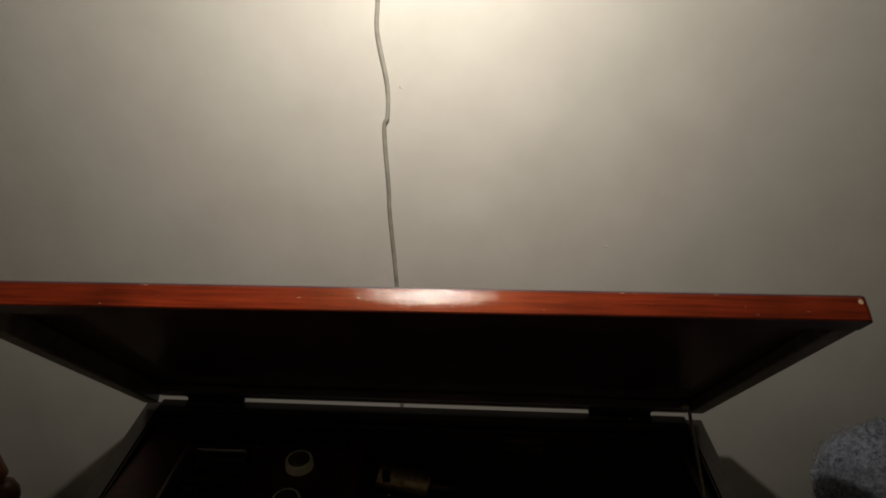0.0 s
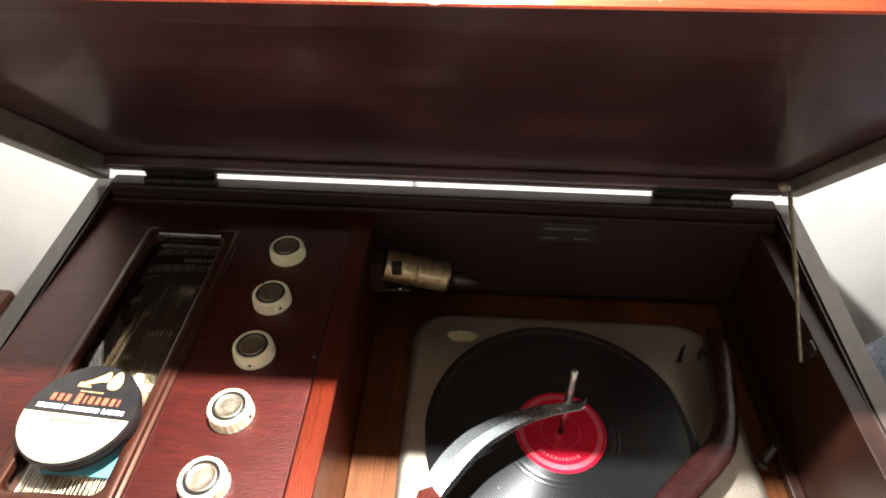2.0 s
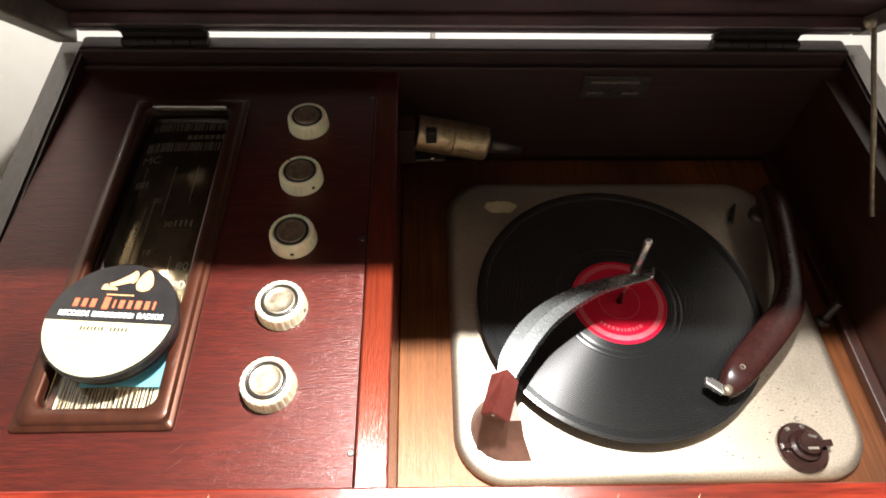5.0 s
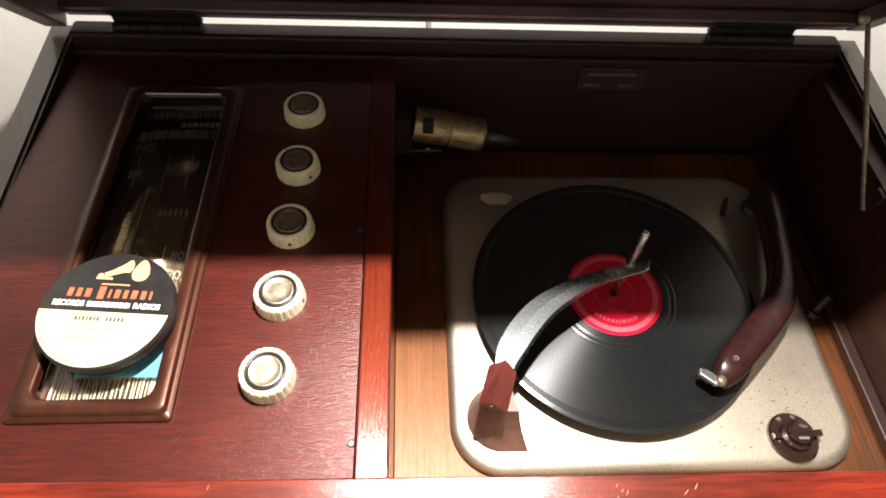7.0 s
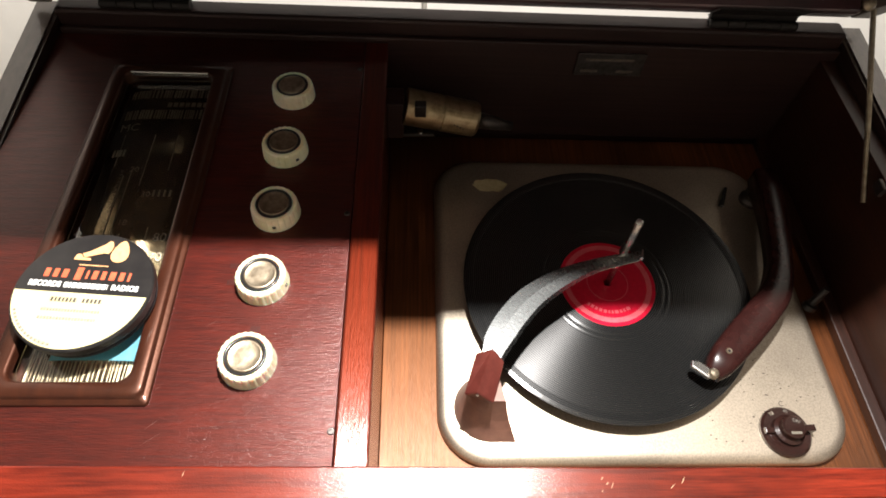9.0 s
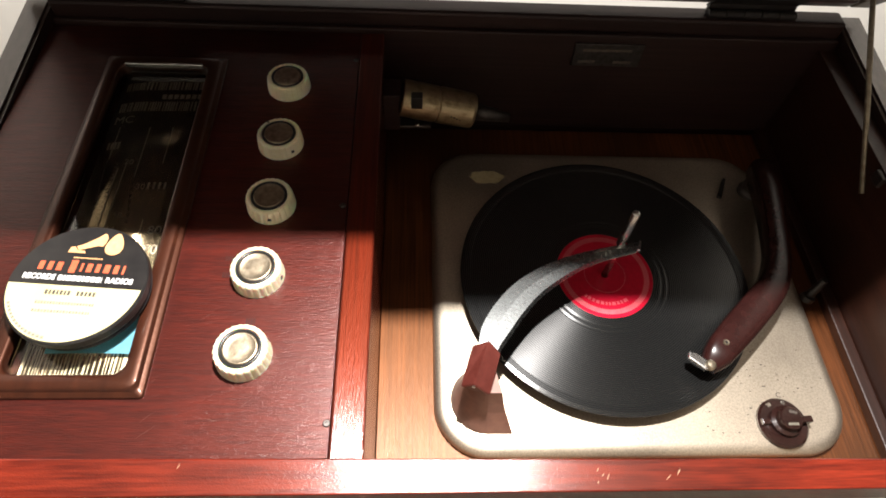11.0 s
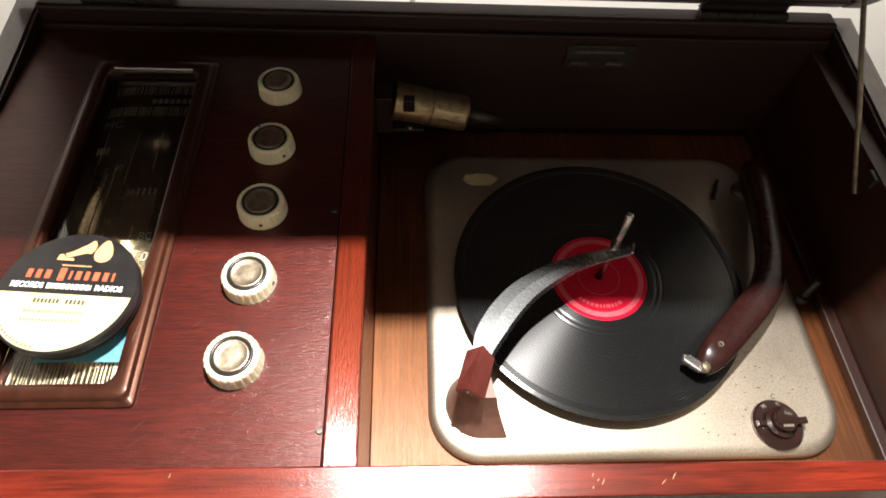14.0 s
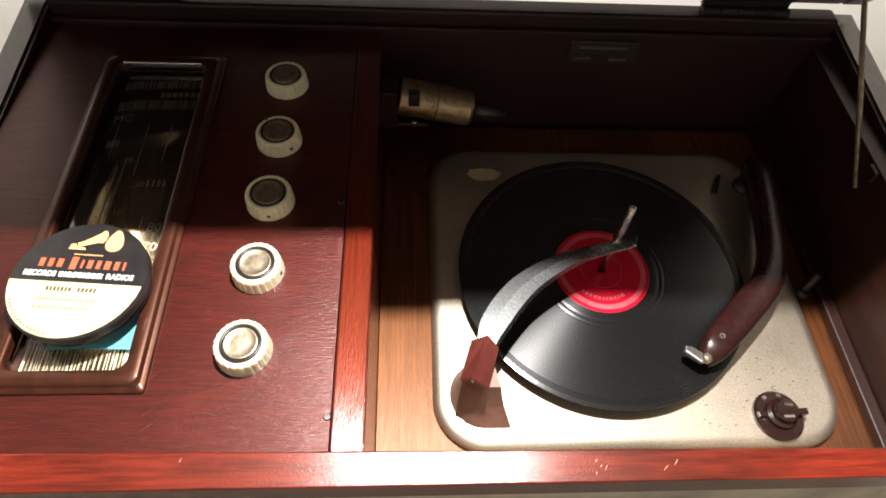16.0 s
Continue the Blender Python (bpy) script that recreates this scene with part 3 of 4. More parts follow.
def lid_shape(me):
    """Set in the lid's plane; its unpropped corner sags a little."""
    me.transform(LID_M)
    me.flip_normals()
    for v in me.vertices:
        reach = (v.co - LID_AT).dot(along) / LL
        v.co.z -= (0.0125 * (XR - v.co.x) - 0.0042) * reach


lid_shape(lid.data)


def lid_piece(name, bm, material, label=""):
    p = part(name, bm, material, lid, label)
    lid_shape(p.data)
    return p


# side rims are paler than the rest of the lid
lid_piece("lid_rim", box(XL + 0.001, XL + 0.021, 0.0, LL - 0.0455, -0.010, 0.0138, 0.002), M_RIM, "pale greyish lid side rim")
lid_piece("lid_rim", box(XR - 0.021, XR - 0.001, 0.0, LL - 0.0215, 0.0, 0.0138, 0.002), M_RIM, "pale greyish lid side rim")
lid_piece("lid_rim", box(XL + 0.0215, XR - 0.0215, 0.0, 0.018, 0.0, 0.0138, 0.003), M_LID)
def bow(z):
    """How far the rounded front edge falls back at a height over the lid's underside."""
    return 5.0 * max(0.0, z - 0.003) ** 2


section = [(LL - 0.021, 0.0), (LL + 0.0005, 0.0), (LL + 0.0015, 0.0012)]
section += [(LL + 0.0015 - bow(z), z) for z in [0.003 + 0.0016 * i for i in range(12)]]
section += [(LL - 0.0025, LT - 0.0006), (LL - 0.0055, LT + 0.0005), (LL - 0.021, LT + 0.0005)]
bm = bmesh.new()
ends = []
for x_, s_ in ((XL + 0.001, 0.5), (XL + 0.003, 0.85), (XL + 0.006, 1.0), (XR - 0.006, 1.0), (XR - 0.003, 0.85), (XR - 0.001, 0.5)):
    ends.append([bm.verts.new((x_, y_ - (1 - s_) * 0.006 * (y_ > LL - 0.01), z_)) for y_, z_ in section])
for r0, r1 in zip(ends, ends[1:]):
    for i in range(len(section)):
        j = (i + 1) % len(section)
        bm.faces.new((r0[i], r0[j], r1[j], r1[i]))
bm.faces.new(ends[0])
bm.faces.new(ends[-1])
front_edge = lid_piece("lid_front_edge", bm, M_LID_EDGE, "glossy red front edge with nicks")
front_edge.data.materials.append(M_LID)
for p in front_edge.data.polygons:
    if p.normal.dot(-inward) > 0.9 or p.normal.dot(-along) > 0.9:
        p.material_index = 1
chip = [(XR - 0.0095, 0.0150), (XR - 0.0075, 0.0140), (XR - 0.0062, 0.0158), (XR - 0.0066, 0.0185), (XR - 0.0082, 0.0190), (XR - 0.0100, 0.0172)]
bm = bmesh.new()
va = [bm.verts.new((x_, LL + 0.0010 - bow(z_), z_)) for x_, z_ in chip]
vb = [bm.verts.new((x_, LL + 0.0019 - bow(z_), z_)) for x_, z_ in chip]
bm.faces.new(vb)
for i in range(6):
    bm.faces.new((va[i], va[(i + 1) % 6], vb[(i + 1) % 6], vb[i]))
lid_piece("lid_chip", bm, M_NICK, "bare chipped corner")

rng = random.Random(21)
for k in range(20):
    u = rng.uniform(XL + 0.05, XR - 0.05)
    w = rng.choice((0.0005, 0.0008, 0.0014, 0.003))
    hgt = rng.uniform(0.002, LT - 0.004) if k % 3 else LT - 0.0035
    lid_piece("edge_nick", box(u, u + w, LL + 0.0011 - bow(hgt), LL + 0.0017 - bow(hgt), hgt, hgt + rng.choice((0.0002, 0.0003, 0.0005))), M_NICK)
for (sx, sy), n_ in (((-0.0590, -0.1865), 4), ((-0.300, -0.183), 1), ((-0.02, -0.1860), 2), ((-0.41, -0.184), 1)):
    for k in range(n_):
        u, v = sx + rng.uniform(-0.006, 0.006), sy + rng.uniform(-0.005, 0.003)
        l_, a_ = rng.uniform(0.0015, 0.005), rng.uniform(0.6, 1.3)
        d_ = Vector((math.cos(a_), math.sin(a_), 0)) * l_
        n2 = Vector((-math.sin(a_), math.cos(a_), 0)) * 0.00012
        p_ = Vector((u, v, 0))
        part("rail_scratch", prism([tuple((p_ - n2)[:2]), tuple((p_ + d_ * 0.5 - n2 * 1.6)[:2]), tuple((p_ + d_)[:2]), tuple((p_ + d_ * 0.5 + n2 * 1.6)[:2]), tuple((p_ + n2)[:2])], PZ + 0.0008, PZ + 0.0011), M_NICK, cabinet)

# hairline scratches in the panel's varnish
for k in range(16):
    u, v = rng.uniform(-0.325, -0.226), rng.uniform(-0.168, -0.085) if k % 2 else rng.uniform(-0.168, -0.145)
    if (u + 0.2668) ** 2 + (v + 0.1152) ** 2 < 0.0006:
        continue
    l_, a_ = rng.uniform(0.003, 0.014), rng.uniform(-0.3, 0.9)
    d_ = Vector((math.cos(a_), math.sin(a_), 0)) * l_
    n2 = Vector((-math.sin(a_), math.cos(a_), 0)) * 0.00007
    p_ = Vector((u, v, 0))
    part("panel_scratch", prism([tuple((p_ - n2)[:2]), tuple((p_ + d_ * 0.5 - n2 * 1.8)[:2]), tuple((p_ + d_)[:2]), tuple((p_ + d_ * 0.5 + n2 * 0.4)[:2])], PZ + 0.00005, PZ + 0.00016), M_HAIRLINE, cabinet)

# hinges in the gap between lid and back
for h0, h1 in ((-0.4419, -0.3645), (0.0986, 0.1810)):
    hinge = part("hinge", box(h0, h1, 0.2060, 0.2110, 0.900, SIDE_TOP + 0.004, 0.0005), M_HINGE, cabinet, "dark metal butt hinge")
    n = 5
    w = (h1 - h0) / n
    for i in range(n):
        part("knuckle", lathe([(0.0036, 0.0003), (0.004, 0.0008), (0.004, w - 0.0008), (0.0036, w - 0.0003)], 14, (h0 + i * w, 0.2090, SIDE_TOP + 0.0070), (1, 0, 0)), M_HINGE, hinge, smooth=False)
    part("hinge_web", box(h0 + 0.0005, h1 - 0.0005, 0.2125, 0.2165, SIDE_TOP + 0.0048, 0.9520, 0.0004), M_HINGE, hinge)
    leaf = part("hinge_leaf", box(h0, h1, -0.001, 0.022, -0.0016, -0.0003, 0.0003), M_HINGE, hinge)
    leaf.data.transform(LID_M)

# stay that props the lid
stay = part("lid_stay", tube([(0.212, 0.1755, 0.9765), (0.2125, 0.110, 0.928), (0.2125, 0.047, 0.880)], 0.0022, 8), M_OLD_METAL, cabinet, "thin aged metal lid stay")
part("stay_pivot", lathe([(0.0055, 0), (0.0055, 0.003), (0.003, 0.006), (0, 0.0065)], 16, (0.205, 0.1765, 0.980), (0, -0.6, 0.6)), M_OLD_METAL, stay, "round-headed pivot screw")
part("stay_bracket", box(0.2105, 0.2295, 0.040, 0.052, 0.896, 0.906, 0.001), M_DARK_METAL, stay)

# plate on the back wall, lettering too dark to read
plate = part("name_plate", box(-0.018, 0.047, 0.1935, 0.1955, 0.884, 0.909, 0.0005), M_DARK_METAL, cabinet, "small dark metal name plate")
for x0, x1, z in ((-0.010, 0.036, 0.901), (-0.012, 0.004, 0.888), (0.022, 0.038, 0.888)):
    part("plate_bar", box(x0, x1, 0.1930, 0.1935, z, z + 0.003), M_CHIPPED, plate)
settle(cabinet)

# ---- lamp holder in the deck well ----
holder = thing("lamp_holder", (-0.15, 0.149, 0.875), "dull brass bayonet lamp holder on a dark bracket", "lamp holder")
ax = Vector((0.065, 0.0, -0.0145)).normalized()
p0 = Vector((-0.178, 0.149, 0.8805))
shell = part("shell", lathe([(0.0, 0), (0.0150, 0.0), (0.0168, 0.001), (0.0166, 0.0325), (0.0155, 0.0332), (0.0155, 0.0345), (0.0166, 0.0352), (0.0162, 0.066), (0.0148, 0.0685), (0.0, 0.0690)], 36, p0, ax), M_SOCKET, holder, smooth=False)
part("bayonet_slot", box(-0.1685, -0.1585, 0.1318, 0.1400, 0.8830, 0.8960, 0.0008), M_BLACK, shell)
for u, w in ((0.046, 0.0012), (0.0485, 0.0020), (0.0515, 0.0012), (0.0545, 0.0008)):
    q = p0 + ax * u + Vector((0, -0.0163, 0.0030 - (u - 0.046) * 0.3))
    part("stamped_mark", box(q.x, q.x + w, q.y - 0.0004, q.y + 0.0006, q.z, q.z + 0.0010), M_BLACK, shell)
part("lamp_tip", tube([p0 + ax * 0.0685, p0 + ax * 0.085, p0 + ax * 0.104], [0.008, 0.0065, 0.004], 14), M_DARK_METAL, holder, "dark grey stub", smooth=True)
part("bracket", box(-0.1932, -0.1785, 0.1380, 0.160, 0.850, 0.892, 0.001), M_INNER, holder)
part("bracket_foot", box(-0.1785, -0.1500, 0.1400, 0.158, 0.850, 0.8535, 0.0008), M_DARK_METAL, holder)
part("bracket_screw", lathe([(0.0035, 0), (0.003, 0.0015), (0, 0.002)], 12, (-0.163, 0.1435, 0.8536)), M_STEEL, holder)
settle(holder)

# ---- record changer ----
changer = thing("record_changer", (0.018, 0.003, DZ), "cream enamelled record changer with brown bakelite arms", "record player")
PT = 0.806
bm = bmesh.new()
rims = []
for d, z in ((0.0010, DZ + 0.0003), (0.0, DZ + 0.0025), (0.0004, PT - 0.0050), (0.0016, PT - 0.0030), (0.0036, PT - 0.0014), (0.0062, PT - 0.0004), (0.0090, PT), (0.0110, PT)):
    rims.append([bm.verts.new((x_, y_, z)) for x_, y_ in rounded(-0.1483 + d, 0.1822 - d, -0.1488 + d, 0.1540 - d, 0.042 - d, 12)])
for r0, r1 in zip(rims, rims[1:]):
    for i in range(len(r0)):
        j = (i + 1) % len(r0)
        bm.faces.new((r0[i], r0[j], r1[j], r1[i]))
bm.faces.new(rims[0])
bm.faces.new(rims[-1])
part("base_plate", bm, M_PLATE, changer, "speckled cream enamel base plate", smooth=True)
part("platter", lathe([(0.0, PT + 0.001), (0.114, PT + 0.001), (0.119, PT + 0.003), (0.1195, PT + 0.009), (0.1180, PT + 0.0128), (0.0, PT + 0.0131)], 96), M_DARK_METAL, changer, "dark metal platter", smooth=False)
spindle = part("spindle", tube([(0, 0, PT + 0.013), (0, 0, 0.850), (0.0003, 0.0006, 0.868), (0.0008, 0.0015, 0.876), (-0.0004, 0.0, 0.884), (-0.0008, 0, 0.9105), (-0.0008, 0, 0.9125)], [0.0027, 0.0027, 0.0028, 0.0034, 0.0034, 0.0034, 0.0022], 16), M_STEEL, changer, "bright steel stacking spindle", smooth=True)
part("spindle_step", box(-0.0040, -0.0022, -0.0022, 0.0016, 0.870, 0.884, 0.0004), M_DARK_METAL, spindle)

# overarm: chromed curved strip with a turned-down lip
upper = glide([(-0.1190, -0.0905, 0), (-0.1185, -0.0850, 0), (-0.1149, -0.0714, 0), (-0.1033, -0.0532, 0), (-0.0870, -0.0365, 0), (-0.0661, -0.0231, 0), (-0.0427, -0.0129, 0), (-0.0145, -0.0049, 0), (0.0150, 0.0011, 0)], 4)
lower = glide([(-0.1065, -0.0930, 0), (-0.1030, -0.0868, 0), (-0.0950, -0.0760, 0), (-0.0870, -0.0650, 0), (-0.0730, -0.0490, 0), (-0.0570, -0.0360, 0), (-0.0380, -0.0240, 0), (-0.0180, -0.0150, 0), (0.0116, -0.0068, 0)], 4)


def overarm_mesh():
    bm = bmesh.new()
    rows = []
    n = len(upper)
    for i, (a, b) in enumerate(zip(upper, lower)):
        s = i / (n - 1)
        z = 0.8715 + 0.0012 * math.sin(math.pi * s)
        mid = (a + b) / 2
        out = (b - a).normalized()
        lip = 0.0075 * (1 - s) ** 0.7 + 0.0022
        rows.append([bm.verts.new(v) for v in (
            Vector((a.x, a.y, z - 0.0004)), Vector((a.x, a.y, z)), Vector((mid.x, mid.y, z + 0.0006)), Vector((b.x, b.y, z)),
            Vector((b.x, b.y, z - lip)) + out * lip * 0.22, Vector((b.x, b.y, z - lip)) + out * (lip * 0.22 - 0.0009), Vector((b.x, b.y, z - 0.0012)) - out * 0.001)])
    for r0, r1 in zip(rows, rows[1:]):
        k = len(r0)
        for j in range(k):
            bm.faces.new((r0[j], r0[(j + 1) % k], r1[(j + 1) % k], r1[j]))
    bm.faces.new(rows[0])
    bm.faces.new(rows[-1])
    return bm


overarm = part("overarm", overarm_mesh(), M_CHROME, changer, "tarnished chrome curved overarm")
part("overarm_latch", prism([(-0.0240, -0.0115), (-0.0225, -0.0088), (-0.0020, -0.0035), (-0.0010, -0.0062)], 0.8732, 0.8742), M_STEEL, overarm, "small bright latch plate")
# thin steel bead added so the lip's lower edge looks lit
part("overarm_edge", tube([Vector((p.x, p.y - 0.0004, 0.8715 + 0.0012 * math.sin(math.pi * i / (len(lower) - 1)) - 0.0075 * (1 - i / (len(lower) - 1)) ** 0.7 - 0.0022)) for i, p in enumerate(lower)], 0.0006, 8), M_STEEL, overarm, "bright bead added for the lit lower edge")
part("overarm_end", prism([(0.0116, -0.0068), (0.0142, 0.0009), (0.0160, 0.0016), (0.0134, -0.0070)], 0.8695, 0.8728), M_STEEL, overarm)
# roofed bakelite block that carries it
bm = bmesh.new()
ring = [(-0.1235, -0.0885), (-0.1040, -0.0945), (-0.1118, -0.1208), (-0.1322, -0.1142)]
lowv = [bm.verts.new((-0.1165 + (x_ + 0.1165) * 0.86, -0.1040 + (y_ + 0.1040) * 0.86, 0.8560)) for x_, y_ in ring]
eave = [bm.verts.new((x_, y_, z_)) for (x_, y_), z_ in zip(ring, (0.8725, 0.8725, 0.8600, 0.8600))]
ra, rb = bm.verts.new((-0.1125, -0.0880, 0.8800)), bm.verts.new((-0.1236, -0.1162, 0.8690))
bm.faces.new(lowv)
for i in range(4):
    j = (i + 1) % 4
    bm.faces.new((lowv[i], lowv[j], eave[j], eave[i]))
bm.faces.new((eave[0], eave[1], ra))
bm.faces.new((eave[1], eave[2], rb, ra))
bm.faces.new((eave[2], eave[3], rb))
bm.faces.new((eave[3], eave[0], ra, rb))
bmesh.ops.bevel(bm, geom=list(bm.edges), offset=0.0006, segments=2, affect="EDGES")
block = part("overarm_block", bm, M_BAKELITE_RED, changer, "ridged reddish bakelite block")
part("block_pin", lathe([(0.0011, 0), (0.0011, 0.0008), (0, 0.0012)], 10, (-0.1238, -0.1172, 0.8680), (-0.2, -0.8, 0.4)), M_STEEL, block)
foot_pts = [(-0.1085 + 0.0270 * math.cos(radians(a_)), -0.1055 + 0.0265 * math.sin(radians(a_))) for a_ in range(110, 271, 10)] + [(-0.0895, -0.1320), (-0.0980, -0.0930)]
bm = bmesh.new()
rows_ = [[bm.verts.new((-0.1150 + (x_ + 0.1150) * k_, -0.1030 + (y_ + 0.1030) * k_, z_)) for x_, y_ in foot_pts] for k_, z_ in ((1.0, PT), (1.0, PT + 0.0015), (0.94, PT + 0.0060), (0.83, PT + 0.0140), (0.71, PT + 0.0240), (0.60, PT + 0.0360), (0.50, PT + 0.0496))]
for r0, r1 in zip(rows_, rows_[1:]):
    for i in range(len(r0)):
        j = (i + 1) % len(r0)
        bm.faces.new((r0[i], r0[j], r1[j], r1[i]))
bm.faces.new(rows_[0])
bm.faces.new(rows_[-1])
foot = part("overarm_foot", bm, M_FOOT, changer, "flared matt brown bakelite foot")
for p in foot.data.polygons:
    p.use_smooth = p.normal.x < -0.1 and abs(p.normal.z) < 0.98


# tone arm: a long curved bakelite shell
def tone_mesh():
    line = glide([(0.0625, -0.0905, 0.8405), (0.0690, -0.0835, 0.8455), (0.0775, -0.0745, 0.8475), (0.0945, -0.0585, 0.8480), (0.1150, -0.0395, 0.8485), (0.1345, -0.0190, 0.8490), (0.1470, 0.0080, 0.8490), (0.1550, 0.0400, 0.8485), (0.1620, 0.0720, 0.8480), (0.1665, 0.0990, 0.8470), (0.1685, 0.1160, 0.8440)], 3)
    half = [0.0060, 0.0105, 0.0122, 0.0131, 0.0130, 0.0118, 0.0098, 0.0098, 0.0108, 0.0115, 0.0095]
    depth = [0.010, 0.016, 0.018, 0.018, 0.018, 0.018, 0.018, 0.019, 0.021, 0.024, 0.020]
    n = len(line)
    bm = bmesh.new()
    rows = []
    for i, p in enumerate(line):
        s = i / (n - 1) * (len(half) - 1)
        k = min(int(s), len(half) - 2)
        h = half[k] + (half[k + 1] - half[k]) * (s - k)
        dp = depth[k] + (depth[k + 1] - depth[k]) * (s - k)
        d = (line[min(i + 1, n - 1)] - line[max(i - 1, 0)])
        d.z = 0
        d.normalize()
        u = Vector((d.y, -d.x, 0))
        row = []
        for a in range(13):
            t = math.pi * a / 12
            c = math.cos(t)
            row.append(bm.verts.new(p + u * h * (abs(c) ** 0.6) * (1 if c > 0 else -1) + Vector((0, 0, -0.0075 + 0.0075 * math.sin(t) ** 0.7))))
        row.append(bm.verts.new(p - u * h * 0.93 + Vector((0, 0, -dp))))
        row.append(bm.verts.new(p + u * h * 0.93 + Vector((0, 0, -dp))))
        rows.append(row)
    for r0, r1 in zip(rows, rows[1:]):
        k = len(r0)
        for j in range(k):
            bm.faces.new((r0[j], r0[(j + 1) % k], r1[(j + 1) % k], r1[j]))
    bm.faces.new(rows[0])
    bm.faces.new(rows[-1])
    return bm


arm = part("tone_arm", tone_mesh(), M_BAKELITE, changer, "glossy dark brown bakelite tone arm", smooth=True)
part("head_screw", lathe([(0.0011, 0.0002), (0.0013, 0.0009), (0.0021, 0.0010), (0.0025, 0.0)], 18, (0.0754, -0.0750, 0.8472), closed=False), M_OLD_METAL, arm, "pale screw eyelet")
part("screw_hole", lathe([(0.0011, 0.0), (0.0011, 0.0006), (0.0, 0.0006)], 12, (0.0754, -0.0750, 0.8473)), M_BLACK, arm)
part("finger_lift", prism([(0.0478, -0.0795), (0.0462, -0.0845), (0.0570, -0.0940), (0.0625, -0.0935), (0.0615, -0.0895), (0.0585, -0.0875), (0.0525, -0.0800)], 0.8370, 0.8410, 0.0012), M_STEEL, arm, "bright finger lift")
part("lift_screw", lathe([(0.0042, 0), (0.0042, 0.003), (0.003, 0.0045), (0, 0.005)], 16, (0.0618, -0.0905, 0.8385)), M_OLD_METAL, arm, smooth=False)
part("stylus", lathe([(0.0, -0.004), (0.0007, 0.0), (0.0007, 0.008), (0, 0.008)], 8, (0.0655, -0.0840, 0.826)), M_STEEL, arm)
part("arm_pivot", lathe([(0.011, PT), (0.011, PT + 0.004), (0.009, PT + 0.007), (0.009, 0.829), (0, 0.829)], 28, (0.1670, 0.1060, 0)), M_DARK_METAL, changer, "dark pivot post")
part("trip_lever", tube([(0.1345, 0.0970, PT + 0.002), (0.1375, 0.1040, PT + 0.004), (0.1415, 0.1130, PT + 0.004), (0.1450, 0.1190, PT + 0.003)], [0.0026, 0.0022, 0.0020, 0.0016], 8), M_BLACK, changer, "thin black trip lever")
part("arm_rest", tube([(0.1842, -0.0142, PT), (0.1848, -0.0137, PT + 0.004), (0.1856, -0.0125, PT + 0.005), (0.1878, -0.0100, 0.8325)], [0.0062, 0.0060, 0.0040, 0.0030], 14), M_BLACK, changer, "black arm rest peg", smooth=False)
# speed and reject control
cx, cy = 0.1240, -0.1258
ctl = part("control_dial", lathe([(0.0197, PT), (0.0197, PT + 0.0030), (0.0180, PT + 0.0048), (0.0, PT + 0.0052)], 48, (cx, cy, 0)), M_CONTROL, changer, "round brown speed control")
part("control_lever", prism([(cx - 0.0185, cy - 0.0022), (cx - 0.0185, cy + 0.0022), (cx - 0.0090, cy + 0.0022), (cx - 0.0090, cy - 0.0022)], PT + 0.0048, PT + 0.0078, 0.0006), M_CONTROL, ctl)
part("control_lever", prism([(cx + 0.0090, cy - 0.0024), (cx + 0.0090, cy + 0.0024), (cx + 0.0190, cy + 0.0032), (cx + 0.0190, cy - 0.0018)], PT + 0.0060, PT + 0.0125, 0.0008), M_CONTROL, ctl)
cap = part("control_cap", lathe([(0.0118, PT + 0.005), (0.0118, PT + 0.0085), (0.0092, PT + 0.0100), (0.0088, PT + 0.0155), (0.0078, PT + 0.0165), (0.0, PT + 0.0167)], 36, (cx, cy, 0)), M_CONTROL, ctl, smooth=False)
writing("dial_figure", "78", 0.0040, (cx - 0.0085, cy + 0.0135, PT + 0.0051), M_INK_SCALE, ctl, 28)
writing("dial_figure", "45", 0.0040, (cx + 0.0035, cy + 0.0155, PT + 0.0051), M_INK_FIG, ctl, -12)
writing("dial_word", "OFF", 0.0036, (cx + 0.0020, cy + 0.0040, PT + 0.0168), M_INK_FIG, ctl, -22)
for i in range(5):
    part("dial_bar", box(cx - 0.0045 + i * 0.0017, cx - 0.0034 + i * 0.0017, cy - 0.006, cy - 0.004, PT + 0.0167, PT + 0.0170), M_INK_GREY, ctl)
writing("plate_mark", "C", 0.006, (0.1292, -0.1026, PT + 0.0001), M_INK_DARK, changer)
rng = random.Random(11)
blob = [(-0.0935 + (0.0150 + 0.004 * rng.random()) * math.cos(a) , 0.1196 + (0.0060 + 0.003 * rng.random()) * math.sin(a)) for a in [2 * math.pi * i / 22 for i in range(22)]]
part("glue_patch", prism(blob, PT, PT + 0.0006, 0.0002), M_RESIDUE, changer, "yellowed patch of old glue")
for i in range(70):
    bx, by = (rng.gauss(0.118, 0.022), rng.gauss(-0.083, 0.012)) if i < 30 else (rng.uniform(0.06, 0.17), rng.uniform(-0.14, -0.06))
    if bx * bx + by * by < 0.0168 or bx > 0.178:
        continue
    r = rng.uniform(0.00015, 0.0008)
    part("enamel_chip", prism([(bx + r * (1 + rng.random()) * math.cos(a), by + r * (0.5 + 0.5 * rng.random()) * math.sin(a)) for a in (0, 1.05, 2.1, 3.15, 4.2, 5.25)], PT, PT + 0.0001), M_CHIPPED, changer)
settle(changer)

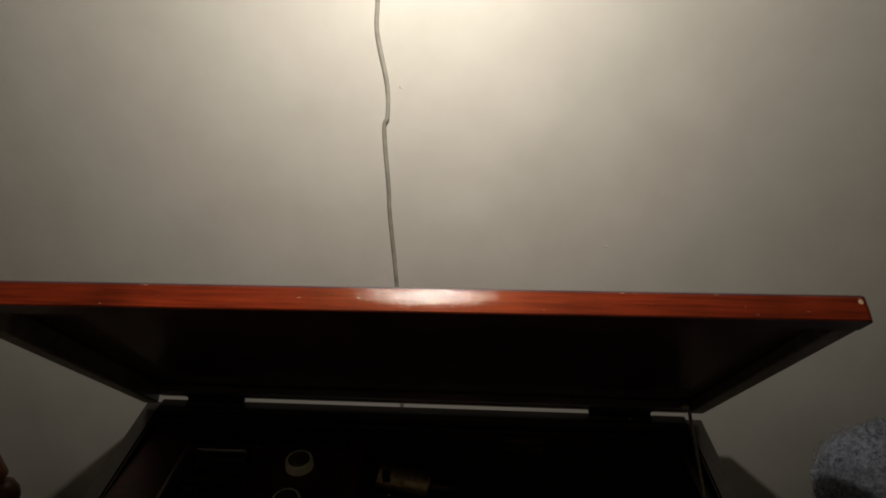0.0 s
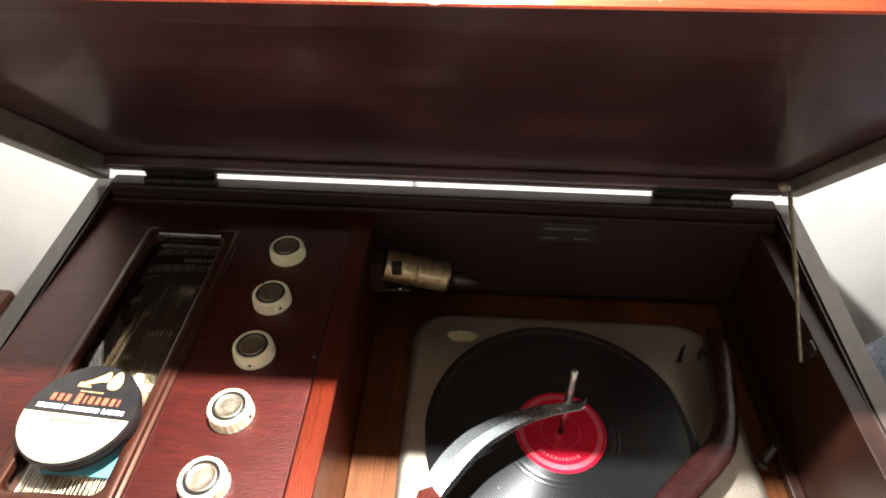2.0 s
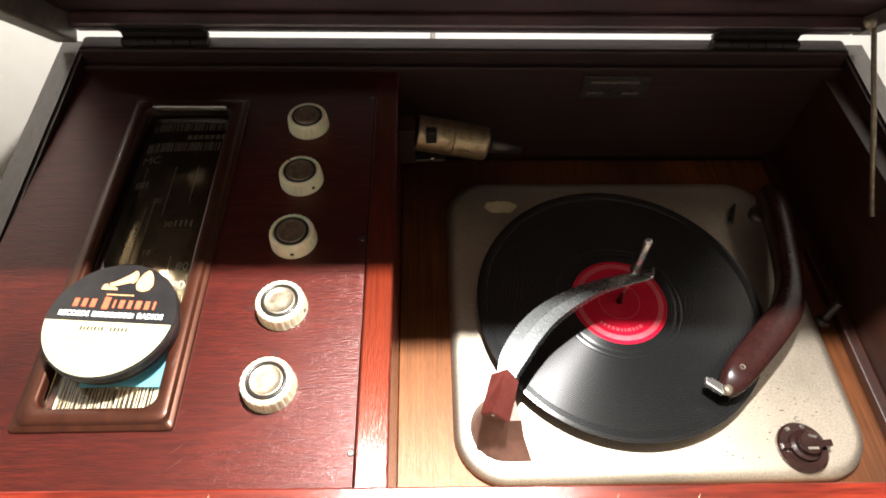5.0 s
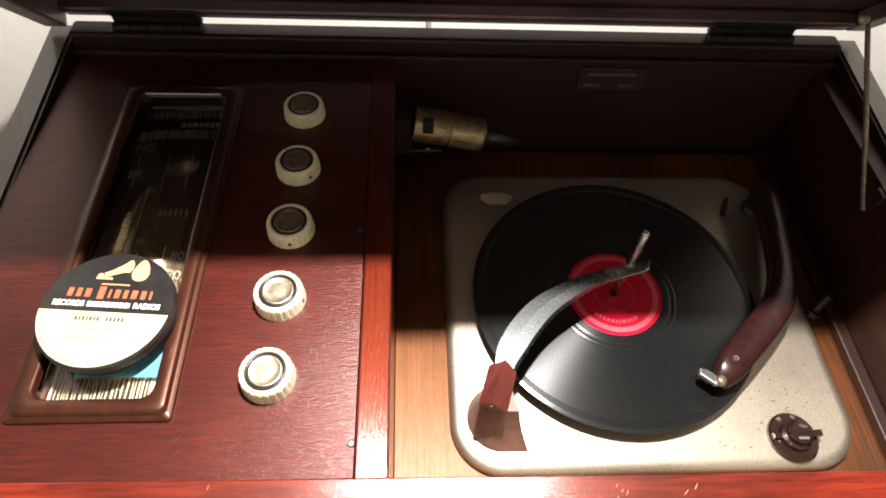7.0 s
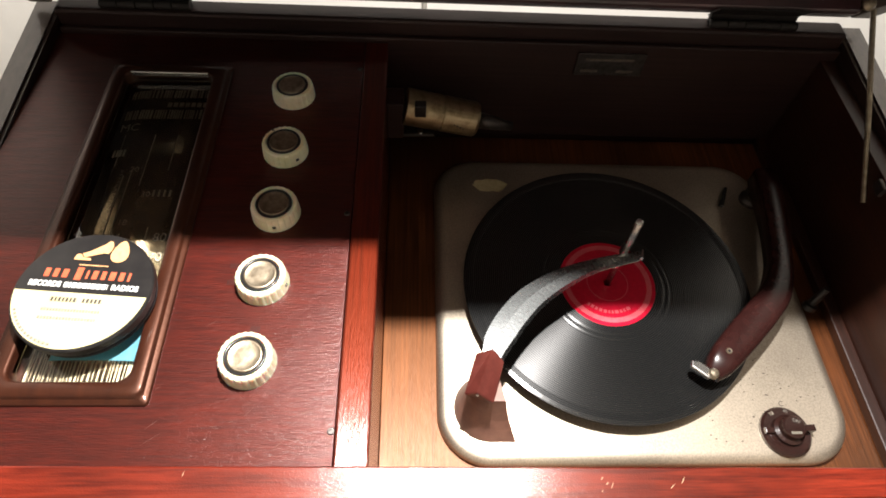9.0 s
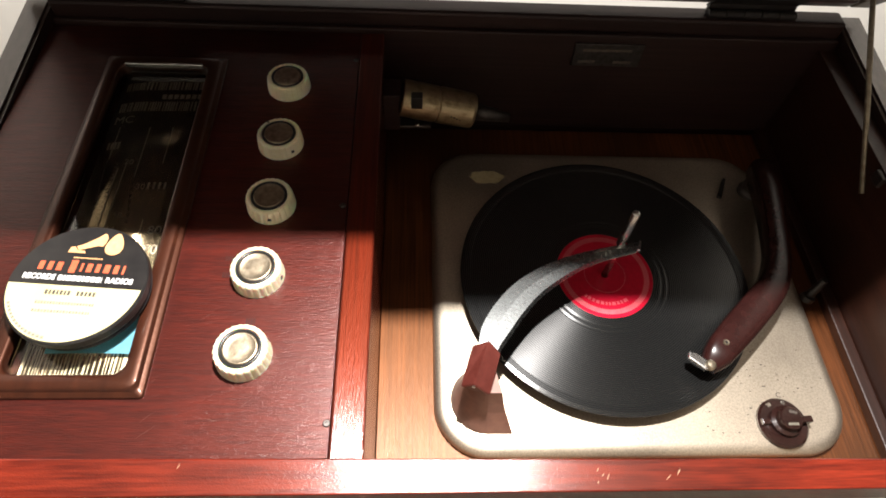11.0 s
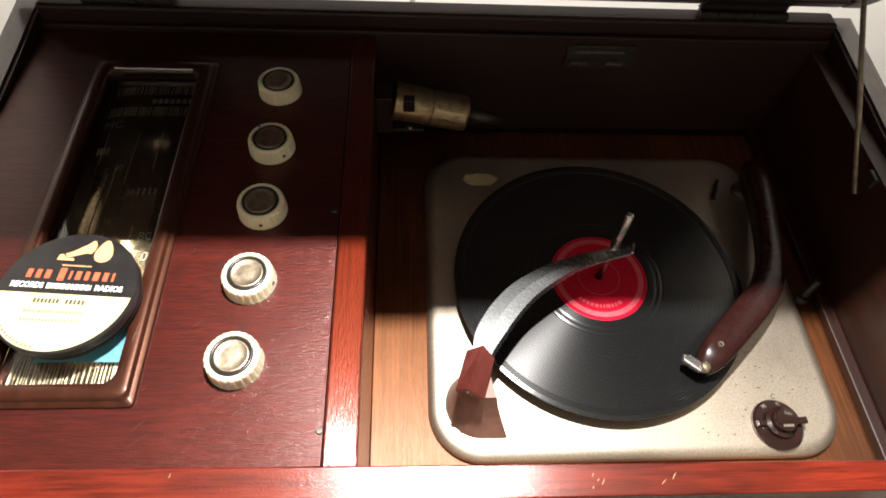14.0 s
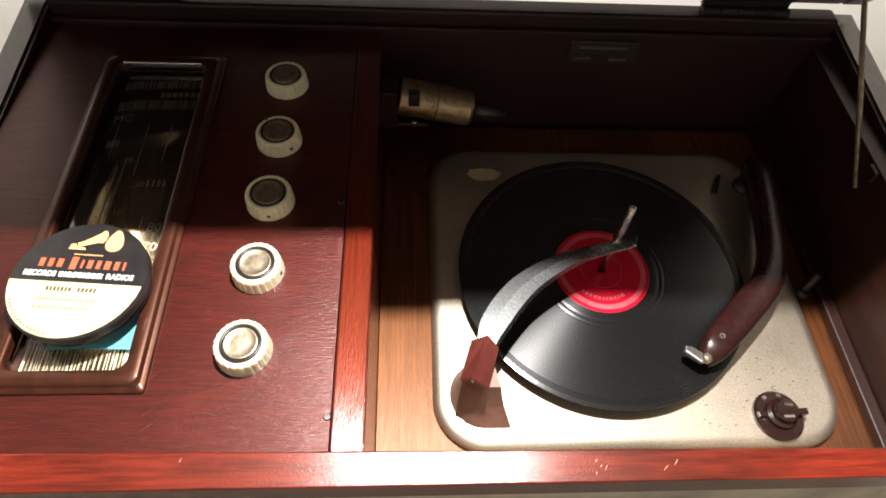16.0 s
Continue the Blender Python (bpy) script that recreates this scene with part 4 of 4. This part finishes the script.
# ---- the record ----
RT = 0.8215
record = thing("record", (0, 0, PT + 0.0136), "black ten-inch shellac record with a red label", "record")
disc = part("disc", lathe([(0.0036, -0.0017), (0.1245, -0.0017), (0.1250, -0.0008), (0.1247, 0.0002), (0.1215, 0.0008), (0.1170, 0.0003), (0.1165, 0.0), (0.0560, 0.0), (0.0550, -0.0003), (0.0530, 0.0), (0.0500, -0.0003), (0.0480, 0.0), (0.0425, 0.0), (0.0036, 0.0)], 128), M_VINYL, record, smooth=False)
label = part("label", lathe([(0.0036, 0.0001), (0.0036, 0.0004), (0.0412, 0.0004), (0.0418, 0.0001)], 72), M_LABEL, record, "glossy red paper label")
for r0, r1, m_ in ((0.0340, 0.0385, M_PINK), (0.0175, 0.0180, M_PINK)):
    part("printed_ring", lathe([(r0, 0.0004), (r0, 0.0005), (r1, 0.0005), (r1, 0.0004)], 72, closed=False), m_, label, "faded pink printed ring")
rng = random.Random(3)
for rr, a0, a1 in ((0.0270, 225, 300),):
    a = a0
    while a < a1:
        w = rng.uniform(3, 7)
        pts = [((rr + d) * math.cos(radians(q)), (rr + d) * math.sin(radians(q))) for d, q in ((0, a), (0.003, a), (0.003, a + w), (0, a + w))]
        part("print_bar", prism(pts, 0.0004, 0.0005), M_PINK, label)
        a += w + 2.5
for ob in record.children:
    ob.location = (0, 0, RT - record.location.z)

# ---- round record brush lying on the dial, over a slip of paper ----
BX, BY, BT = -0.3715, -0.0742, 0.9335
brush = thing("record_brush", (BX, BY, PZ + 0.0075), "round black and cream advertising record brush", "record brush")
BZ = PZ + 0.0078
part("pad", lathe([(0.0, BZ), (0.0395, BZ), (0.0405, BZ + 0.003), (0.0395, BZ + 0.006), (0.0, BZ + 0.006)], 64, (BX, BY, 0)), mat("black_pile", (0.03, 0.03, 0.034), 0.9, color2=(0.012, 0.012, 0.014), scale=(300, 300, 900), bump=0.8, bump_scale=900), brush, "worn black pile pad")
body = part("body", lathe([(0.0, BZ + 0.0062), (0.0410, BZ + 0.0062), (0.0416, BZ + 0.0075), (0.0416, BT - 0.0012), (0.0408, BT - 0.0002), (0.0, BT)], 80, (BX, BY, 0)), M_BLACK, brush, "glossy black disc")
TURN = -4.0


def on_brush(pts, z0=0.0001, z1=0.0003):
    c, s = math.cos(radians(TURN)), math.sin(radians(TURN))
    return prism([(BX + u * c - v * s, BY + u * s + v * c) for u, v in pts], BT + z0, BT + z1)


half = [(0.0400 * math.cos(a), 0.0400 * math.sin(a)) for a in [radians(184 + (356 - 184) * i / 40) for i in range(41)]]
part("cream_half", on_brush([(u, min(v, -0.0030)) for u, v in half], 0.0, 0.0002), M_CARD_CREAM, brush, "cream lower half")


def bars(y, h, x0, x1, widths, gap, material, name="print_bar"):
    u, k = x0, 0
    while u < x1:
        w = min(widths[k % len(widths)], x1 - u)
        part(name, on_brush([(u, y), (u + w, y), (u + w, y + h), (u, y + h)], 0.0003, 0.0004), material, brush)
        u += w + gap
        k += 1


bars(0.0072, 0.0060, -0.0268, -0.0105, (0.0032, 0.0030, 0.0034), 0.0024, M_INK_RED)
bars(0.0060, 0.0090, -0.0078, -0.0035, (0.0040,), 0.001, M_INK_RED)
bars(0.0072, 0.0060, -0.0012, 0.0268, (0.0014, 0.0032, 0.0026, 0.0036, 0.0030), 0.0024, M_INK_RED)
c_, s_ = math.cos(radians(TURN)), math.sin(radians(TURN))
writing("printed_word", "RECORDS", 0.0052, (BX - 0.0238 * c_ - 0.0020 * s_, BY - 0.0238 * s_ + 0.0022 * c_, BT + 0.0002), M_INK_WHITE, brush, TURN, 0.0195, 0.0002)
writing("printed_word", "RADIOS", 0.0052, (BX + 0.0250 * c_ - 0.0020 * s_, BY + 0.0250 * s_ + 0.0022 * c_, BT + 0.0002), M_INK_WHITE, brush, TURN, 0.0165, 0.0002)
bars(0.0004, 0.0036, -0.0120, 0.0145, (0.0024, 0.0012, 0.0026, 0.0025), 0.0007, M_INK_WHITE)
bars(-0.0095, 0.0030, -0.0160, 0.0000, (0.0016, 0.0013), 0.0008, M_INK_DARK)
bars(-0.0095, 0.0030, 0.0030, 0.0150, (0.0015, 0.0017), 0.0008, M_INK_DARK)
bars(-0.0160, 0.0018, -0.0190, 0.0160, (0.0012, 0.0010, 0.0013), 0.0006, M_INK_GREY)
bars(-0.0215, 0.0018, -0.0190, 0.0150, (0.0013, 0.0010), 0.0007, M_INK_GREY)
bars(0.0165, 0.0009, -0.0080, 0.0100, (0.0010,), 0.0004, M_INK_ORANGE)
for i in range(14):
    a = radians(205 + i * 4.2)
    part("print_bar", on_brush([(0.0372 * math.cos(a), 0.0372 * math.sin(a)), (0.0388 * math.cos(a), 0.0388 * math.sin(a)), (0.0388 * math.cos(a + 0.045), 0.0388 * math.sin(a + 0.045)), (0.0372 * math.cos(a + 0.045), 0.0372 * math.sin(a + 0.045))], 0.0003, 0.0004), M_INK_GREY, brush)
# plain emblem: a horn on a case, and a plain rounded shape beside it
horn = [(-0.0070, 0.0225), (0.0040, 0.0265), (0.0066, 0.0262), (0.0080, 0.0290), (0.0082, 0.0325), (0.0068, 0.0355), (0.0050, 0.0358), (0.0026, 0.0330), (-0.0050, 0.0272), (-0.0090, 0.0252)]
part("emblem_horn", on_brush(horn, 0.0003, 0.0004), M_INK_ORANGE, brush, "orange horn emblem")
part("emblem_base", on_brush([(-0.0130, 0.0205), (-0.0022, 0.0205), (-0.0030, 0.0222), (-0.0075, 0.0224), (-0.0100, 0.0250), (-0.0122, 0.0245)], 0.0003, 0.0004), M_INK_ORANGE, brush)
egg = [((0.0140 + 0.0052 * (1 - 0.35 * math.sin(a)) * math.cos(a)), 0.0285 + 0.0082 * math.sin(a)) for a in [2 * math.pi * i / 24 for i in range(24)]]
part("emblem_shape", on_brush(egg, 0.0003, 0.0004), M_INK_ORANGE, brush, "plain orange rounded shape")
settle(brush)

paper = thing("paper_slip", (-0.365, -0.09, PZ - 0.0028), "pale blue paper slip under the brush", "paper")
bm = bmesh.new()
nx, ny = 8, 8
grid = [[bm.verts.new((-0.3905 + 0.0530 * i / nx + 0.001 * j / ny, -0.1110 + 0.0340 * j / ny - 0.0006 * i / nx, PZ - 0.0022 + 0.0016 * math.sin(i / nx * 2.2) * (1 - 0.3 * j / ny))) for i in range(nx + 1)] for j in range(ny + 1)]
for j in range(ny):
    for i in range(nx):
        bm.faces.new((grid[j][i], grid[j][i + 1], grid[j + 1][i + 1], grid[j + 1][i]))
sol = bmesh.ops.solidify(bm, geom=list(bm.faces), thickness=0.0003)
part("sheet", bm, M_BLUE, paper)
settle(paper)

# ---- cord on the wall ----
cord_pts = glide([(-0.176, WALL_Y - 0.004, 2.30), (-0.181, WALL_Y - 0.004, 1.70), (-0.180, WALL_Y - 0.004, 1.50), (-0.1805, WALL_Y - 0.004, 1.4434), (-0.1820, WALL_Y - 0.004, 1.4063), (-0.1715, WALL_Y - 0.005, 1.348), (-0.1720, WALL_Y - 0.005, 1.3105), (-0.1765, WALL_Y - 0.004, 1.2928), (-0.1725, WALL_Y - 0.004, 1.2197), (-0.1715, WALL_Y - 0.004, 1.1811), (-0.1643, WALL_Y - 0.004, 1.0825), (-0.1600, WALL_Y - 0.004, 0.95), (-0.1580, WALL_Y - 0.004, 0.40)], 6)
flex = thing("hanging_flex", (-0.158, WALL_Y - 0.004, 0.4), "thin off-white twin flex hanging down the wall", "cable")
part("flex_core", tube(cord_pts, 0.0026, 8, 0.62), M_CORD, flex, "", True)
settle(flex)
for i, (nx_, nz_) in enumerate(((0.1156, 1.1437), (-0.155, 1.345))):
    tagged(part("wall_nick", lathe([(0, -0.0004), (0.0008, 0.0), (0.0014, 0.0006), (0.0020, 0.0)], 10, (nx_, WALL_Y, nz_), (0.2, -1, 0.1)), M_WALL, None, "", True), "small filled nick in the wall paint", "wall mark", kind="structure")

# ---- blue-grey fleece over something beside the cabinet ----
def fleece_mesh():
    bm = bmesh.new()
    rings = []
    prof = [(0.938, 0.012), (0.934, 0.035), (0.922, 0.055), (0.897, 0.073), (0.865, 0.083), (0.835, 0.083), (0.800, 0.066), (0.768, 0.046), (0.745, 0.050), (0.715, 0.068), (0.680, 0.084), (0.620, 0.092), (0.500, 0.098), (0.300, 0.11), (0.02, 0.13)]
    dense = []
    for (z0, r0), (z1, r1) in zip(prof, prof[1:]):
        n = max(2, int(abs(z0 - z1) / 0.006))
        dense += [(z0 + (z1 - z0) * i / n, r0 + (r1 - r0) * i / n) for i in range(n)]
    dense.append(prof[-1])
    N = 96
    for z, r in dense:
        ring = []
        for i in range(N):
            a = 2 * math.pi * i / N
            p = Vector((r * math.cos(a), 0.9 * r * math.sin(a), z))
            d = 0.010 * noise.noise(p * 14) + 0.004 * noise.noise(p * 60) + 0.0025 * noise.noise(p * 160)
            shift = 0.012 * min(1.0, max(0.0, (0.78 - z) / 0.03))
            ring.append(bm.verts.new((0.499 + shift + (r + d) * math.cos(a), 0.200 + 0.62 * (r + d) * math.sin(a), z + 0.5 * d)))
        rings.append(ring)
    for a, b in zip(rings, rings[1:]):
        for i in range(N):
            bm.faces.new((a[i], a[(i + 1) % N], b[(i + 1) % N], b[i]))
    bm.faces.new(rings[0])
    bm.faces.new(rings[-1])
    return bm


fleece = thing("fleece_blanket", (0.49, 0.2, 0.0), "fluffy blue-grey fleece draped beside the cabinet", "blanket")
cloth = part("cloth", fleece_mesh(), M_FLEECE, fleece, "", True)
verts, faces = [], []
rng = random.Random(8)
cloth_polys = [p for p in cloth.data.polygons if p.center.z > 0.55]
for p in cloth_polys:
    for _ in range(11):
        c = p.center + Vector((rng.gauss(0, 0.003), rng.gauss(0, 0.003), rng.gauss(0, 0.003)))
        d = (p.normal + Vector((rng.gauss(0, 0.5), rng.gauss(0, 0.5), rng.gauss(0, 0.5) - 0.2))).normalized()
        u = d.cross(Vector((rng.random(), rng.random(), 1))).normalized() * 0.0005
        k = len(verts)
        ln = rng.uniform(0.0008, 0.0028)
        verts += [c - u - d * 0.002, c + u - d * 0.002, c + d * ln]
        faces.append((k, k + 1, k + 2))
me = bpy.data.meshes.new("pile")
me.from_pydata([tuple(v) for v in verts], [], faces)
me.materials.append(M_FLEECE)
pile = new("fuzz", me)
pile.parent = fleece
tagged(pile, "short fuzzy pile", kind="stuff")
settle(fleece)

# ---- turned wooden post beside the cabinet ----
post = thing("turned_wooden_post", (-0.732, 0.2, 0.0), "honey-brown turned wooden post with a ball joint", "wooden post")
part("block", box(-0.772, -0.698, 0.170, 0.230, 0.0, 0.728, 0.006), M_OAK, post, "square lower block")
part("ball", lathe([(0.020, 0.728), (0.014, 0.740), (0.012, 0.748), (0.018, 0.760), (0.0195, 0.772), (0.016, 0.785), (0.009, 0.792)], 32, (-0.732, 0.2, 0)), M_OAK, post, "turned ball", True)
part("shaft", lathe([(0.010, 0.790), (0.020, 0.800), (0.017, 0.830), (0.010, 0.930), (0.008, 0.960), (0.0, 0.965)], 32, (-0.742, 0.2, 0)), M_OAK, post, "tapering turned shaft", True)
settle(post)
